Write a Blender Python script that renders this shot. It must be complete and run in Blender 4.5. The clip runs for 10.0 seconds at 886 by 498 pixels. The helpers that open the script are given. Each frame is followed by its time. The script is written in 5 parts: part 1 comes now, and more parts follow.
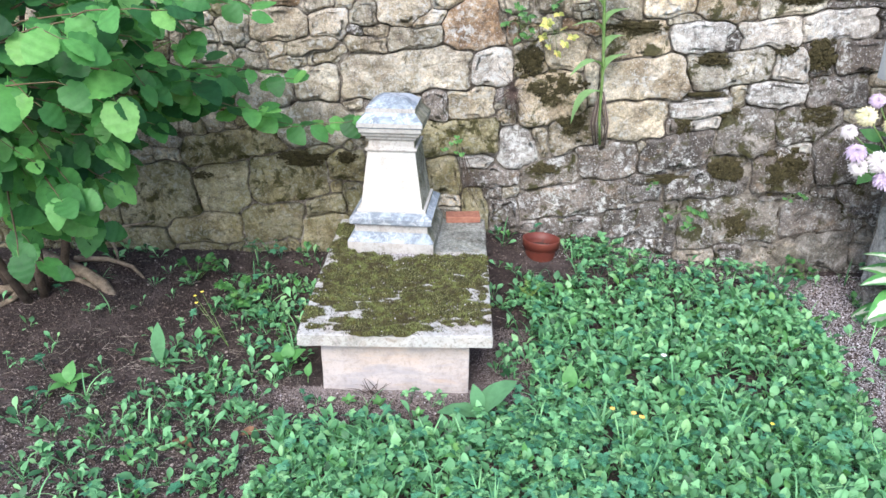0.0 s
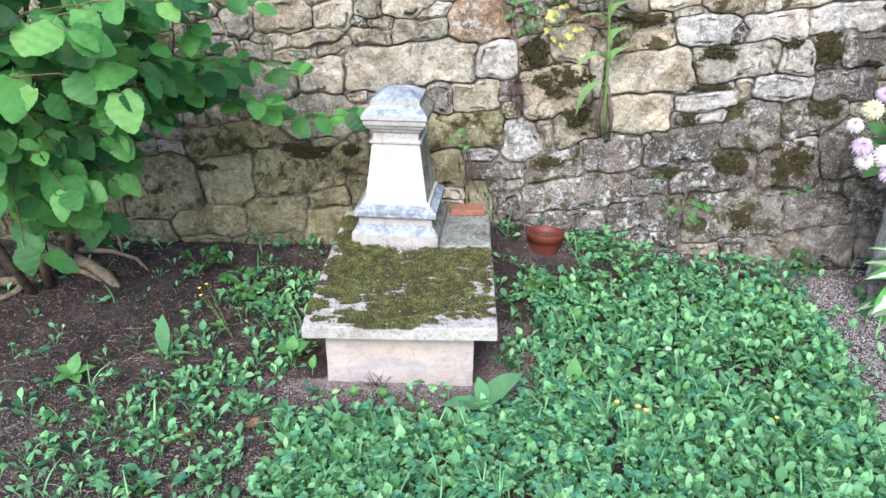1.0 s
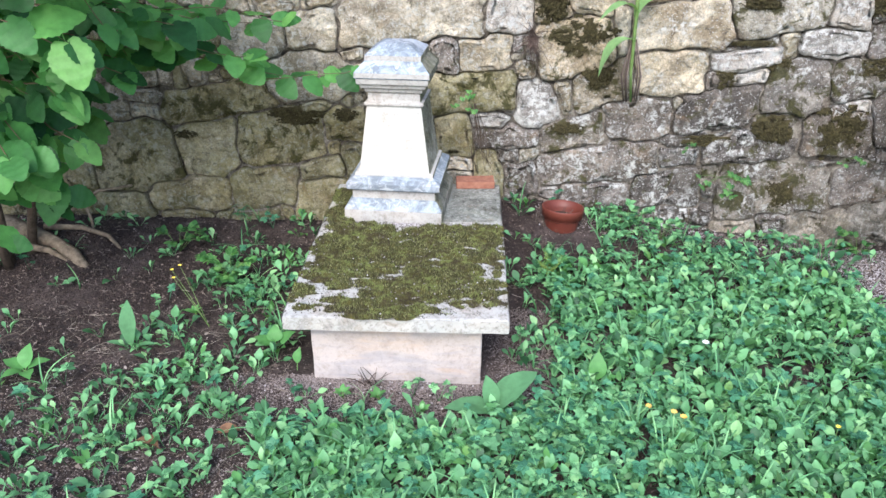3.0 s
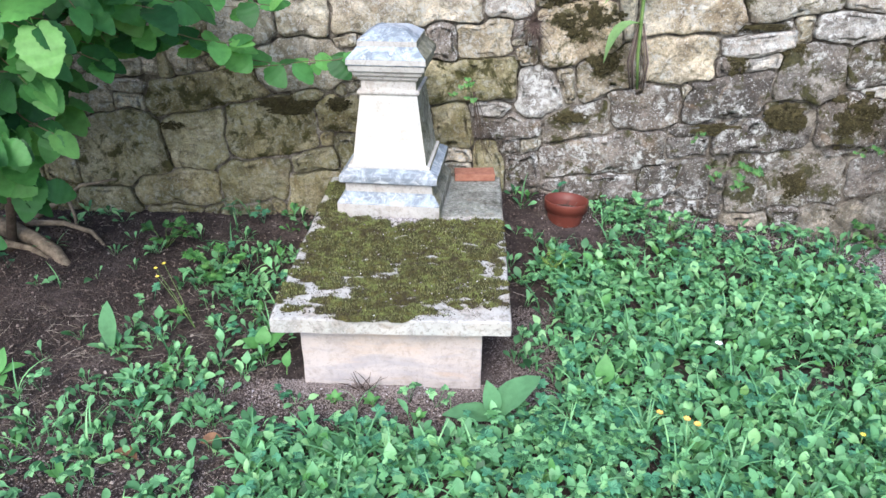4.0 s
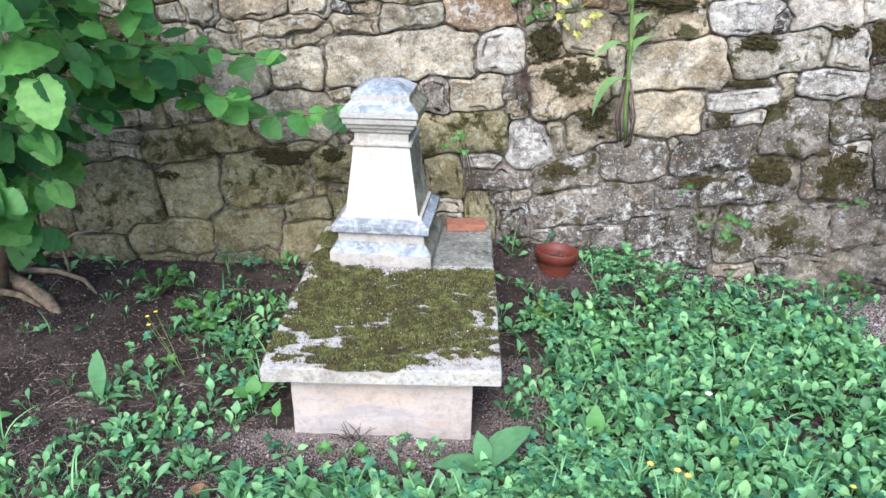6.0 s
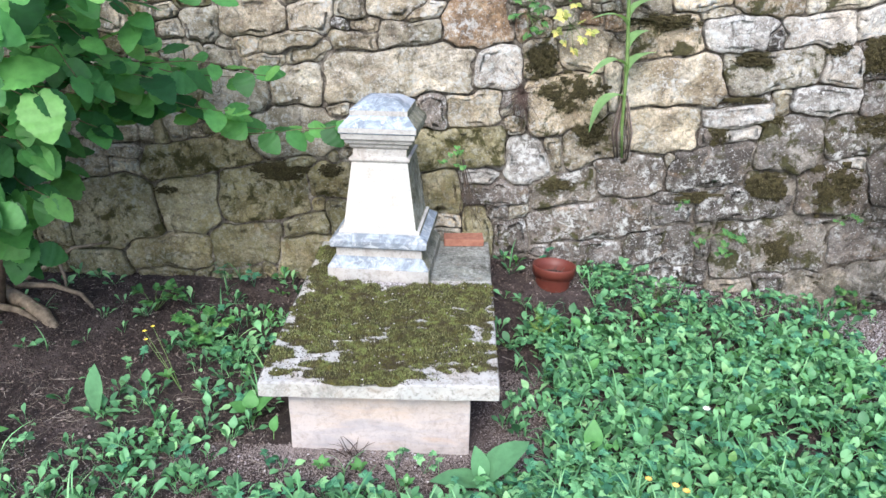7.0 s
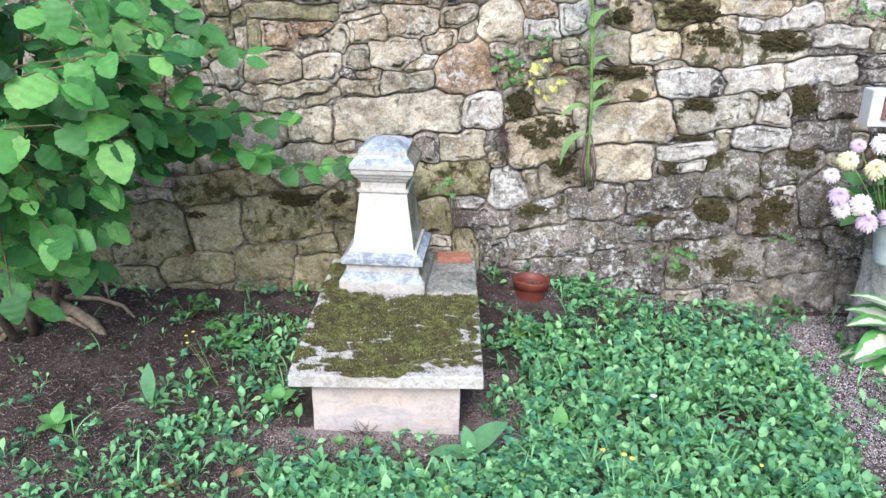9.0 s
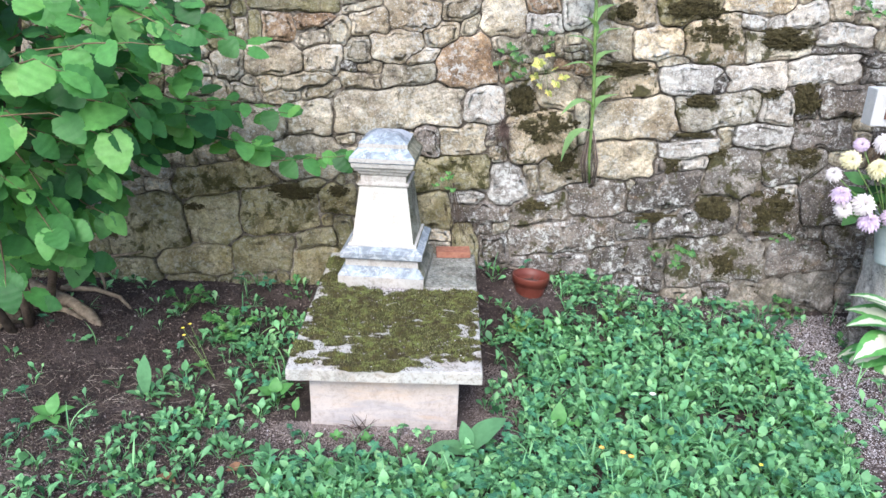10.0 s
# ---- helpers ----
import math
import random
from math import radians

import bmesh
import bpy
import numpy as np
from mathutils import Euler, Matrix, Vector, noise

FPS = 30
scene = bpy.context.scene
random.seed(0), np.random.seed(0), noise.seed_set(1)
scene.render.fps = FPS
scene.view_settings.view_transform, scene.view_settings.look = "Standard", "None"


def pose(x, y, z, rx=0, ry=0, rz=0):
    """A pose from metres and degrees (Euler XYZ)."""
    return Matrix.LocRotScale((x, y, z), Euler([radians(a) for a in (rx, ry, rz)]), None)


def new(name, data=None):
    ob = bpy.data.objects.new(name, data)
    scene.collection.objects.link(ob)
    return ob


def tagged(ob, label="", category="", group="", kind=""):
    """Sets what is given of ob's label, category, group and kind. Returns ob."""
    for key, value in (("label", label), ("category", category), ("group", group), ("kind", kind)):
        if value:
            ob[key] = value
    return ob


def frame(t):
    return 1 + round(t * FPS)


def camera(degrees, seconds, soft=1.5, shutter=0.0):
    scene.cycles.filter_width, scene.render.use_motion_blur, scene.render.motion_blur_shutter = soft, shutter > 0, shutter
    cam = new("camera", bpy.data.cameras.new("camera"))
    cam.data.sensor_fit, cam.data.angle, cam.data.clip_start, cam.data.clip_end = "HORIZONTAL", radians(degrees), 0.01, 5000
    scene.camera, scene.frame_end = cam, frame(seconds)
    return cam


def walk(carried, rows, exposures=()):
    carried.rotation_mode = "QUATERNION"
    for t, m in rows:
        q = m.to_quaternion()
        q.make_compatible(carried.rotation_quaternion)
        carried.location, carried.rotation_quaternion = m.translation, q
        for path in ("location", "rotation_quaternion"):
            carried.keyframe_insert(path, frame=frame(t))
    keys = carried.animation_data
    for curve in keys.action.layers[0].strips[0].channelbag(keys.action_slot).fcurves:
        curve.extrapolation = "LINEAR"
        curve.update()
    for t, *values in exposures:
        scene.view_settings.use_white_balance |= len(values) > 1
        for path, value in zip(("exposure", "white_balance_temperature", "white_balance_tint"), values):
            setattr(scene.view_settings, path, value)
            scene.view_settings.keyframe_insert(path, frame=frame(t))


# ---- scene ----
cam = camera(61.8, 10.0)
ROWS = [
    (0, -0.006, -0.258, 1.713, 1.40, -24.37, -0.11),
    (0.5, -0.012, -0.259, 1.703, 1.53, -24.52, -0.17),
    (1, -0.016, -0.257, 1.709, 1.61, -24.87, -0.17),
    (1.5, -0.013, -0.250, 1.702, 1.83, -25.13, -0.19),
    (2, -0.011, -0.182, 1.677, 1.97, -25.62, -0.18),
    (2.5, -0.011, -0.036, 1.612, 2.22, -26.23, -0.16),
    (4, -0.006, 0.244, 1.502, 2.19, -27.49, 0.18),
    (4.5, -0.004, 0.238, 1.511, 2.04, -26.61, 0.32),
    (5, 0.001, 0.231, 1.516, 2.05, -25.64, 0.16),
    (5.5, 0.003, 0.226, 1.518, 1.94, -24.65, -0.12),
    (7, -0.002, 0.216, 1.516, 1.61, -22.52, -0.42),
    (7.5, 0.000, 0.086, 1.575, 1.45, -22.15, -0.68),
    (8, 0.000, -0.091, 1.647, 1.27, -21.78, -0.98),
    (8.5, -0.005, -0.267, 1.738, 0.92, -21.69, -0.72),
    (9, -0.009, -0.279, 1.742, 0.76, -21.55, -0.52),
    (9.5, -0.015, -0.268, 1.735, 0.80, -21.62, -0.96),
    (10, -0.021, -0.261, 1.729, 0.81, -21.87, -1.26),
]
EXPOSURES = [(0.0, 1.56, 6000, 10), (10.0, 1.56, 6000, 10)]
SUN, SUN_WIDE, SUN_UP, SUN_TURN, SKY = 0.92, 30.0, 46.0, 190.0, 0.15
walk(cam, [(t, pose(x, y, z, 90 + pitch, roll, yaw)) for t, x, y, z, yaw, pitch, roll in ROWS], EXPOSURES)

# ---- light ----
world = bpy.data.worlds.new("sky")
scene.world = world
world.use_nodes = True
wn = world.node_tree
sky = wn.nodes.new("ShaderNodeTexSky")
sky.sky_type = 'NISHITA'
sky.sun_disc = False
sky.sun_elevation, sky.sun_rotation = radians(SUN_UP), radians(SUN_TURN)
sky.air_density, sky.dust_density, sky.ozone_density = 1.0, 2.5, 1.0
wn.links.new(sky.outputs[0], wn.nodes["Background"].inputs[0])
wn.nodes["Background"].inputs[1].default_value = SKY
sun_data = bpy.data.lights.new("sun", 'SUN')
sun_data.energy, sun_data.angle, sun_data.color = SUN, radians(SUN_WIDE), (1.0, 0.97, 0.92)
sun = new("sun", sun_data)
a, b = radians(SUN_UP), radians(SUN_TURN)
sun_dir = Vector((math.sin(b) * math.cos(a), math.cos(b) * math.cos(a), math.sin(a)))
sun.rotation_euler = sun_dir.to_track_quat('Z', 'Y').to_euler()

rng = random.Random(7)


# ---- materials ----
class Nodes:
    """Short way to write a node material."""

    def __init__(self, name, rough=0.85):
        self.m = bpy.data.materials.new(name)
        self.m.use_nodes = True
        self.t = self.m.node_tree
        self.out = self.t.nodes["Material Output"]
        self.b = self.t.nodes["Principled BSDF"]
        self.b.inputs["Roughness"].default_value = rough
        self.b.inputs["Specular IOR Level"].default_value = 0.3
        self.coord = self.add("ShaderNodeTexCoord").outputs["Object"]

    def add(self, kind, **props):
        n = self.t.nodes.new(kind)
        for k, v in props.items():
            if k == "operation":
                n.operation = v
            elif k == "data_type":
                n.data_type = v
            elif k == "blend_type":
                n.blend_type = v
        return n

    def link(self, a, b):
        self.t.links.new(a, b)

    def world_place(self):
        return self.add("ShaderNodeNewGeometry").outputs["Position"]

    def noise(self, scale, detail=5.0, rough=0.6, at=None, distort=0.0):
        n = self.add("ShaderNodeTexNoise")
        n.inputs["Scale"].default_value = scale
        n.inputs["Detail"].default_value = detail
        n.inputs["Roughness"].default_value = rough
        n.inputs["Distortion"].default_value = distort
        self.link(at if at is not None else self.coord, n.inputs["Vector"])
        return n.outputs["Fac"]

    def ramp(self, fac, *stops):
        n = self.add("ShaderNodeValToRGB")
        e = n.color_ramp.elements
        while len(e) < len(stops):
            e.new(0.5)
        for el, (p, c) in zip(e, stops):
            el.position = p
            el.color = (*c, 1) if isinstance(c, tuple) else (c, c, c, 1)
        self.link(fac, n.inputs[0])
        return n.outputs[0]

    def mix(self, fac, a, b, blend='MIX'):
        n = self.add("ShaderNodeMix", data_type='RGBA', blend_type=blend)
        for sock, v in ((n.inputs[0], fac), (n.inputs[6], a), (n.inputs[7], b)):
            if isinstance(v, (int, float)):
                sock.default_value = v
            elif isinstance(v, tuple):
                sock.default_value = (*v, 1)
            else:
                self.link(v, sock)
        return n.outputs[2]

    def math(self, op, a, b=0.0):
        n = self.add("ShaderNodeMath", operation=op)
        for sock, v in ((n.inputs[0], a), (n.inputs[1], b)):
            if isinstance(v, (int, float)):
                sock.default_value = v
            else:
                self.link(v, sock)
        return n.outputs[0]

    def bump(self, height, strength=0.5, dist=0.01):
        n = self.add("ShaderNodeBump")
        n.inputs["Strength"].default_value = strength
        n.inputs["Distance"].default_value = dist
        self.link(height, n.inputs["Height"])
        self.link(n.outputs[0], self.b.inputs["Normal"])

    def colour(self, c):
        self.link(c, self.b.inputs["Base Color"])
        return self.m


def stone_material(name, dark, mid, pale, lichen=0.35, moss=0.0, algae=0.0):
    """Weathered sandstone: mottled, each stone its own tint, lichen crusts, stains, moss in patches."""
    n = Nodes(name, 0.9)
    at = n.world_place()
    rnd = n.add("ShaderNodeObjectInfo").outputs["Random"]
    big = n.noise(6, 8, 0.72, at, 0.9)
    c = n.ramp(big, (0.36, dark), (0.49, mid), (0.62, pale))
    tint = n.ramp(rnd, (0.0, (0.66, 0.63, 0.58)), (0.3, (0.95, 0.93, 0.89)), (0.6, (1.18, 1.10, 0.97)), (0.8, (1.0, 0.93, 0.84)), (1.0, (1.25, 1.22, 1.18)))
    c = n.mix(0.8, c, tint, 'MULTIPLY')
    fine = n.noise(48, 9, 0.82, at, 0.5)
    c = n.mix(0.7, c, n.ramp(fine, (0.36, 0.30), (0.5, 1.0), (0.63, 1.5)), 'MULTIPLY')
    broad = n.noise(3.2, 5, 0.6, at, 0.8)
    c = n.mix(0.75, c, n.ramp(broad, (0.35, (0.55, 0.52, 0.48)), (0.5, (1.0, 1.0, 1.0)), (0.64, (1.4, 1.36, 1.28))), 'MULTIPLY')
    # small pits and pale specks
    c = n.mix(n.ramp(n.noise(130, 3, 0.6, at), (0.60, 0.0), (0.66, 0.5)), c, (0.05, 0.042, 0.035))
    c = n.mix(n.math('MULTIPLY', n.ramp(n.noise(105, 4, 0.65, at, 0.3), (0.58, 0.0), (0.64, 1.0)), lichen * 1.5), c, (0.72, 0.71, 0.68))
    # pale lichen crusts, clustered
    crust = n.math('MULTIPLY', n.ramp(n.noise(5, 3, 0.5, at, 0.4), (0.42, 0.0), (0.58, 1.0)), n.ramp(n.noise(34, 6, 0.72, at, 0.5), (0.50, 0.0), (0.60, 1.0)))
    c = n.mix(n.math('MULTIPLY', crust, lichen * 2.0), c, (0.66, 0.65, 0.61))
    # ochre and black stains
    c = n.mix(n.ramp(n.noise(9, 5, 0.65, at, 0.8), (0.58, 0.0), (0.72, 0.35)), c, (0.36, 0.22, 0.10))
    c = n.mix(n.ramp(n.noise(17, 6, 0.74, at, 1.0), (0.54, 0.0), (0.66, 0.75)), c, (0.06, 0.052, 0.042))
    if algae:
        al = n.noise(5, 5, 0.7, at, 0.6)
        c = n.mix(n.ramp(al, (0.4, 0.0), (0.65, algae)), c, (0.17, 0.165, 0.055))
    if moss:
        mo = n.noise(11, 6, 0.7, at, 0.4)
        green = n.ramp(n.noise(60, 3, 0.6, at), (0.3, (0.028, 0.026, 0.006)), (0.7, (0.085, 0.080, 0.02)))
        c = n.mix(n.ramp(mo, (0.56 - moss, 0.0), (0.63 - moss, 0.92)), c, green)
    h = n.math('ADD', n.math('MULTIPLY', fine, 0.6), n.noise(20, 7, 0.72, at, 0.3))
    n.bump(h, 1.0, 0.028)
    return n.colour(c)


STONE = {
    "p": stone_material("pale_sandstone", (0.225, 0.192, 0.150), (0.430, 0.382, 0.305), (0.680, 0.630, 0.535), 0.45, 0, 0.25),
    "c": stone_material("cream_sandstone", (0.290, 0.228, 0.152), (0.530, 0.462, 0.350), (0.760, 0.700, 0.590), 0.6),
    "w": stone_material("whitish_sandstone", (0.300, 0.278, 0.260), (0.525, 0.497, 0.466), (0.730, 0.718, 0.690), 0.8),
    "b": stone_material("rusty_sandstone", (0.165, 0.112, 0.075), (0.310, 0.220, 0.145), (0.500, 0.410, 0.310), 0.4),
    "g": stone_material("grey_sandstone", (0.078, 0.067, 0.060), (0.146, 0.128, 0.116), (0.272, 0.246, 0.228), 0.5, -0.01),
    "d": stone_material("dark_stone", (0.090, 0.083, 0.068), (0.203, 0.186, 0.158), (0.405, 0.370, 0.338), 0.2),
    "o": stone_material("olive_sandstone", (0.150, 0.130, 0.070), (0.305, 0.275, 0.165), (0.475, 0.435, 0.310), 0.25, 0, 0.5),
    "pm": stone_material("mossy_pale_sandstone", (0.194, 0.166, 0.110), (0.374, 0.318, 0.234), (0.595, 0.525, 0.412), 0.35, 0.05),
    "wm": stone_material("mossy_whitish_sandstone", (0.285, 0.259, 0.214), (0.519, 0.480, 0.403), (0.752, 0.713, 0.604), 0.5, 0.05),
    "gm": stone_material("mossy_grey_sandstone", (0.090, 0.079, 0.071), (0.170, 0.154, 0.138), (0.310, 0.284, 0.258), 0.45, 0.06),
    "om": stone_material("mossy_olive_sandstone", (0.145, 0.125, 0.065), (0.290, 0.260, 0.152), (0.455, 0.415, 0.290), 0.25, 0.05, 0.5),
}


def earth_material():
    n = Nodes("earth", 0.95)
    at = n.world_place()
    c = n.ramp(n.noise(3.5, 6, 0.7, at), (0.3, (0.026, 0.018, 0.0155)), (0.5, (0.058, 0.041, 0.036)), (0.7, (0.145, 0.110, 0.099)))
    c = n.mix(0.6, c, n.ramp(n.noise(120, 4, 0.7, at), (0.3, 0.4), (0.7, 1.4)), 'MULTIPLY')
    c = n.mix(n.ramp(n.noise(70, 2, 0.5, at), (0.66, 0.0), (0.72, 0.55)), c, (0.34, 0.28, 0.23))
    n.bump(n.math('ADD', n.noise(45, 6, 0.75, at), n.math('MULTIPLY', n.noise(160, 3, 0.6, at), 0.4)), 1.0, 0.025)
    return n.colour(c)


def mortar_material():
    n = Nodes("earth_mortar", 0.95)
    at = n.world_place()
    c = n.ramp(n.noise(16, 8, 0.78, at, 0.5), (0.38, (0.045, 0.036, 0.028)), (0.5, (0.21, 0.18, 0.145)), (0.62, (0.46, 0.42, 0.36)))
    n.bump(n.noise(40, 6, 0.75, at), 1.0, 0.03)
    return n.colour(c)


def tomb_material(name, tone, stain=0.35, blue=0.0, bands=False):
    """Pale carved limestone with grime in its own blotches."""
    n = Nodes(name, 0.8)
    at = n.world_place()
    c = n.ramp(n.noise(6, 6, 0.65, at, 0.4), (0.3, tuple(v * 0.82 for v in tone)), (0.6, tone), (0.8, tuple(min(1, v * 1.1) for v in tone)))
    c = n.mix(n.ramp(n.noise(11, 6, 0.7, at, 0.8), (0.52, 0.0), (0.72, stain)), c, (0.20, 0.17, 0.13))
    c = n.mix(n.ramp(n.noise(3, 4, 0.6, at, 0.5), (0.5, 0.0), (0.75, 0.25)), c, (0.58, 0.42, 0.30))
    c = n.mix(n.ramp(n.noise(75, 4, 0.65, at), (0.54, 0.0), (0.66, 0.55 * stain)), c, (0.12, 0.11, 0.09))
    c = n.mix(n.ramp(n.noise(26, 6, 0.75, at, 0.6), (0.5, 0.0), (0.68, 0.7 * stain)), c, (0.16, 0.15, 0.13))
    if bands:
        low = n.add("ShaderNodeMapping")
        low.inputs["Scale"].default_value = (1.0, 1.0, 5.0)
        n.link(at, low.inputs[0])
        c = n.mix(n.ramp(n.noise(4, 6, 0.7, low.outputs[0], 0.6), (0.48, 0.0), (0.62, 0.55)), c, (0.30, 0.29, 0.31))
        c = n.mix(n.ramp(n.noise(2.5, 5, 0.7, low.outputs[0], 0.5), (0.52, 0.0), (0.68, 0.5)), c, (0.50, 0.36, 0.25))
    if blue:
        c = n.mix(n.ramp(n.noise(14, 7, 0.75, at, 0.9), (0.44, blue), (0.58, 0.0)), c, (0.085, 0.105, 0.125))
        c = n.mix(n.ramp(n.noise(24, 7, 0.75, at, 0.8), (0.56, 0.0), (0.64, 0.7)), c, (0.52, 0.53, 0.53))
    n.bump(n.math('ADD', n.noise(60, 5, 0.7, at), n.math('MULTIPLY', n.noise(14, 4, 0.6, at), 0.8)), 0.35, 0.006)
    return n.colour(c)


def leaf_material(name, dark, pale, shine=0.45, through_light=0.3):
    n = Nodes(name, shine)
    geo = n.add("ShaderNodeNewGeometry")
    rnd = geo.outputs["Random Per Island"]
    mid = tuple((a + b) / 2 for a, b in zip(dark, pale))
    c = n.ramp(rnd, (0.0, tuple(v * 0.6 for v in dark)), (0.4, mid), (0.75, tuple(v * 1.06 for v in pale)), (1.0, (pale[0] * 1.5, pale[1] * 1.18, pale[2] * 1.2)))
    c = n.mix(0.5, c, n.ramp(n.noise(30, 4, 0.6, geo.outputs["Position"]), (0.3, 0.6), (0.7, 1.25)), 'MULTIPLY')
    n.colour(c)
    n.bump(n.noise(90, 3, 0.6, geo.outputs["Position"]), 0.25, 0.004)
    tr = n.add("ShaderNodeBsdfTranslucent")
    n.link(n.mix(1.0, c, (1.25, 1.2, 0.6), 'MULTIPLY'), tr.inputs["Color"])
    mx = n.add("ShaderNodeMixShader")
    mx.inputs[0].default_value = through_light
    n.link(n.b.outputs[0], mx.inputs[1])
    n.link(tr.outputs[0], mx.inputs[2])
    n.link(mx.outputs[0], n.out.inputs["Surface"])
    return n.m


def plain_material(name, dark, pale, rough=0.8, scale=25, bump=0.3):
    n = Nodes(name, rough)
    at = n.world_place()
    c = n.ramp(n.noise(scale, 5, 0.65, at), (0.3, dark), (0.7, pale))
    n.bump(n.noise(scale * 3, 4, 0.7, at), bump, 0.006)
    return n.colour(c)


def island_material(name, stops, rough=0.9, brown=0.0):
    n = Nodes(name, rough)
    geo = n.add("ShaderNodeNewGeometry")
    c = n.ramp(geo.outputs["Random Per Island"], *stops)
    c = n.mix(0.5, c, n.ramp(n.noise(60, 3, 0.6, geo.outputs["Position"]), (0.3, 0.6), (0.7, 1.2)), 'MULTIPLY')
    if brown:
        c = n.mix(n.ramp(n.noise(11, 5, 0.65, geo.outputs["Position"], 0.6), (0.48, 0.0), (0.60, brown)), c, (0.055, 0.038, 0.024))
        c = n.mix(n.ramp(n.noise(17, 5, 0.65, geo.outputs["Position"], 0.5), (0.5, 0.0), (0.60, 0.7)), c, (0.21, 0.245, 0.075))
    return n.colour(c)


EARTH, MORTAR = earth_material(), mortar_material()
TOMB = tomb_material("pale_limestone", (0.50, 0.487, 0.45), 0.35)
TOMB_PLINTH = tomb_material("grimy_limestone", (0.42, 0.40, 0.37), 0.7)
# Algae green side, its darker tone also painting the shade on that side.
TOMB_SHADE_ALGAE = stone_material("shaded_algae_limestone", (0.10, 0.11, 0.085), (0.22, 0.225, 0.185), (0.38, 0.375, 0.33), 0.2, 0.0, 0.45)
SLAB_END = stone_material("bare_slab_end", (0.26, 0.275, 0.25), (0.43, 0.45, 0.42), (0.60, 0.61, 0.58), 0.35, 0, 0.1)
TOMB_BASE = tomb_material("pinkish_limestone", (0.47, 0.41, 0.38), 0.5, 0.0, True)
# Weathered patches over a blue grey that puts the sky's reflection into the colour.
TOMB_SKYLIT = tomb_material("skylit_weathered_limestone", (0.37, 0.42, 0.475), 0.35, 0.65)
SLAB = tomb_material("lichened_limestone", (0.45, 0.44, 0.41), 1.0)
LEAF_COVER = leaf_material("ground_leaf", (0.052, 0.158, 0.068), (0.192, 0.435, 0.190), 0.46, 0.28)
LEAF_SHRUB_SHADE = leaf_material("shrub_leaf_shade", (0.026, 0.110, 0.034), (0.100, 0.290, 0.075), 0.50, 0.40)
LEAF_GREY = leaf_material("woolly_leaf", (0.055, 0.165, 0.07), (0.11, 0.25, 0.11), 0.8, 0.2)
LEAF_LIGHT = leaf_material("light_leaf", (0.065, 0.20, 0.055), (0.135, 0.34, 0.10), 0.5, 0.35)
LEAF_YELLOW = leaf_material("yellowed_leaf", (0.32, 0.38, 0.08), (0.52, 0.54, 0.18), 0.6, 0.35)
LEAF_DARK = leaf_material("dark_leaf", (0.03, 0.10, 0.03), (0.08, 0.21, 0.06), 0.5, 0.2)
BARK = plain_material("bark", (0.05, 0.035, 0.024), (0.15, 0.11, 0.08), 0.9, 30, 0.8)
STEM = plain_material("green_stem", (0.09, 0.16, 0.04), (0.17, 0.25, 0.08), 0.6)
DRY = island_material("dry_litter", ((0.0, (0.03, 0.020, 0.016)), (0.5, (0.085, 0.060, 0.05)), (0.85, (0.165, 0.128, 0.108)), (1.0, (0.33, 0.275, 0.235))))
GRAVEL = island_material("gravel", ((0.0, (0.17, 0.145, 0.142)), (0.6, (0.33, 0.295, 0.297)), (1.0, (0.60, 0.575, 0.58))))
MOSS = island_material("moss", ((0.0, (0.018, 0.016, 0.006)), (0.45, (0.075, 0.08, 0.03)), (0.8, (0.175, 0.185, 0.07)), (1.0, (0.34, 0.33, 0.17))), 0.95, 0.75)
MOSS_DARK = island_material("dark_moss", ((0.0, (0.022, 0.019, 0.008)), (0.55, (0.07, 0.06, 0.024)), (1.0, (0.15, 0.13, 0.06))))
TERRACOTTA = plain_material("brown_plastic", (0.10, 0.025, 0.017), (0.15, 0.040, 0.027), 0.45, 12, 0.1)
BRICK = plain_material("red_tile", (0.22, 0.085, 0.055), (0.34, 0.16, 0.105), 0.85, 40, 0.5)
SOIL = plain_material("potting_soil", (0.02, 0.014, 0.01), (0.07, 0.05, 0.038), 0.95, 80, 1.0)


# ---- mesh helpers ----
def link_mesh(name, verts, faces, material, parent=None, smooth=True, label=""):
    me = bpy.data.meshes.new(name)
    me.from_pydata([tuple(v) for v in verts], [], faces)
    me.materials.append(material)
    if smooth:
        me.shade_smooth()
    ob = new(name, me)
    ob.parent = parent
    if label:
        ob["label"] = label
    return ob


def part(name, bm, material, parent=None, label="", smooth=False):
    me = bpy.data.meshes.new(name)
    bmesh.ops.recalc_face_normals(bm, faces=bm.faces[:])
    bm.to_mesh(me)
    bm.free()
    me.materials.append(material)
    if smooth:
        me.shade_smooth()
    ob = new(name, me)
    ob.parent = parent
    if label:
        ob["label"] = label
    return ob


def empty(name, at=(0, 0, 0)):
    ob = new(name)
    ob.location = at
    ob.empty_display_size = 0.05
    return ob


class Heap:
    """Many small pieces gathered into one mesh."""

    def __init__(self):
        self.v, self.f = [], []

    def add(self, verts, faces):
        k = len(self.v)
        self.v.extend(verts)
        self.f.extend([tuple(i + k for i in f) for f in faces])

    def done(self, name, material, parent=None, smooth=True, label=""):
        return link_mesh(name, self.v, self.f, material, parent, smooth, label)


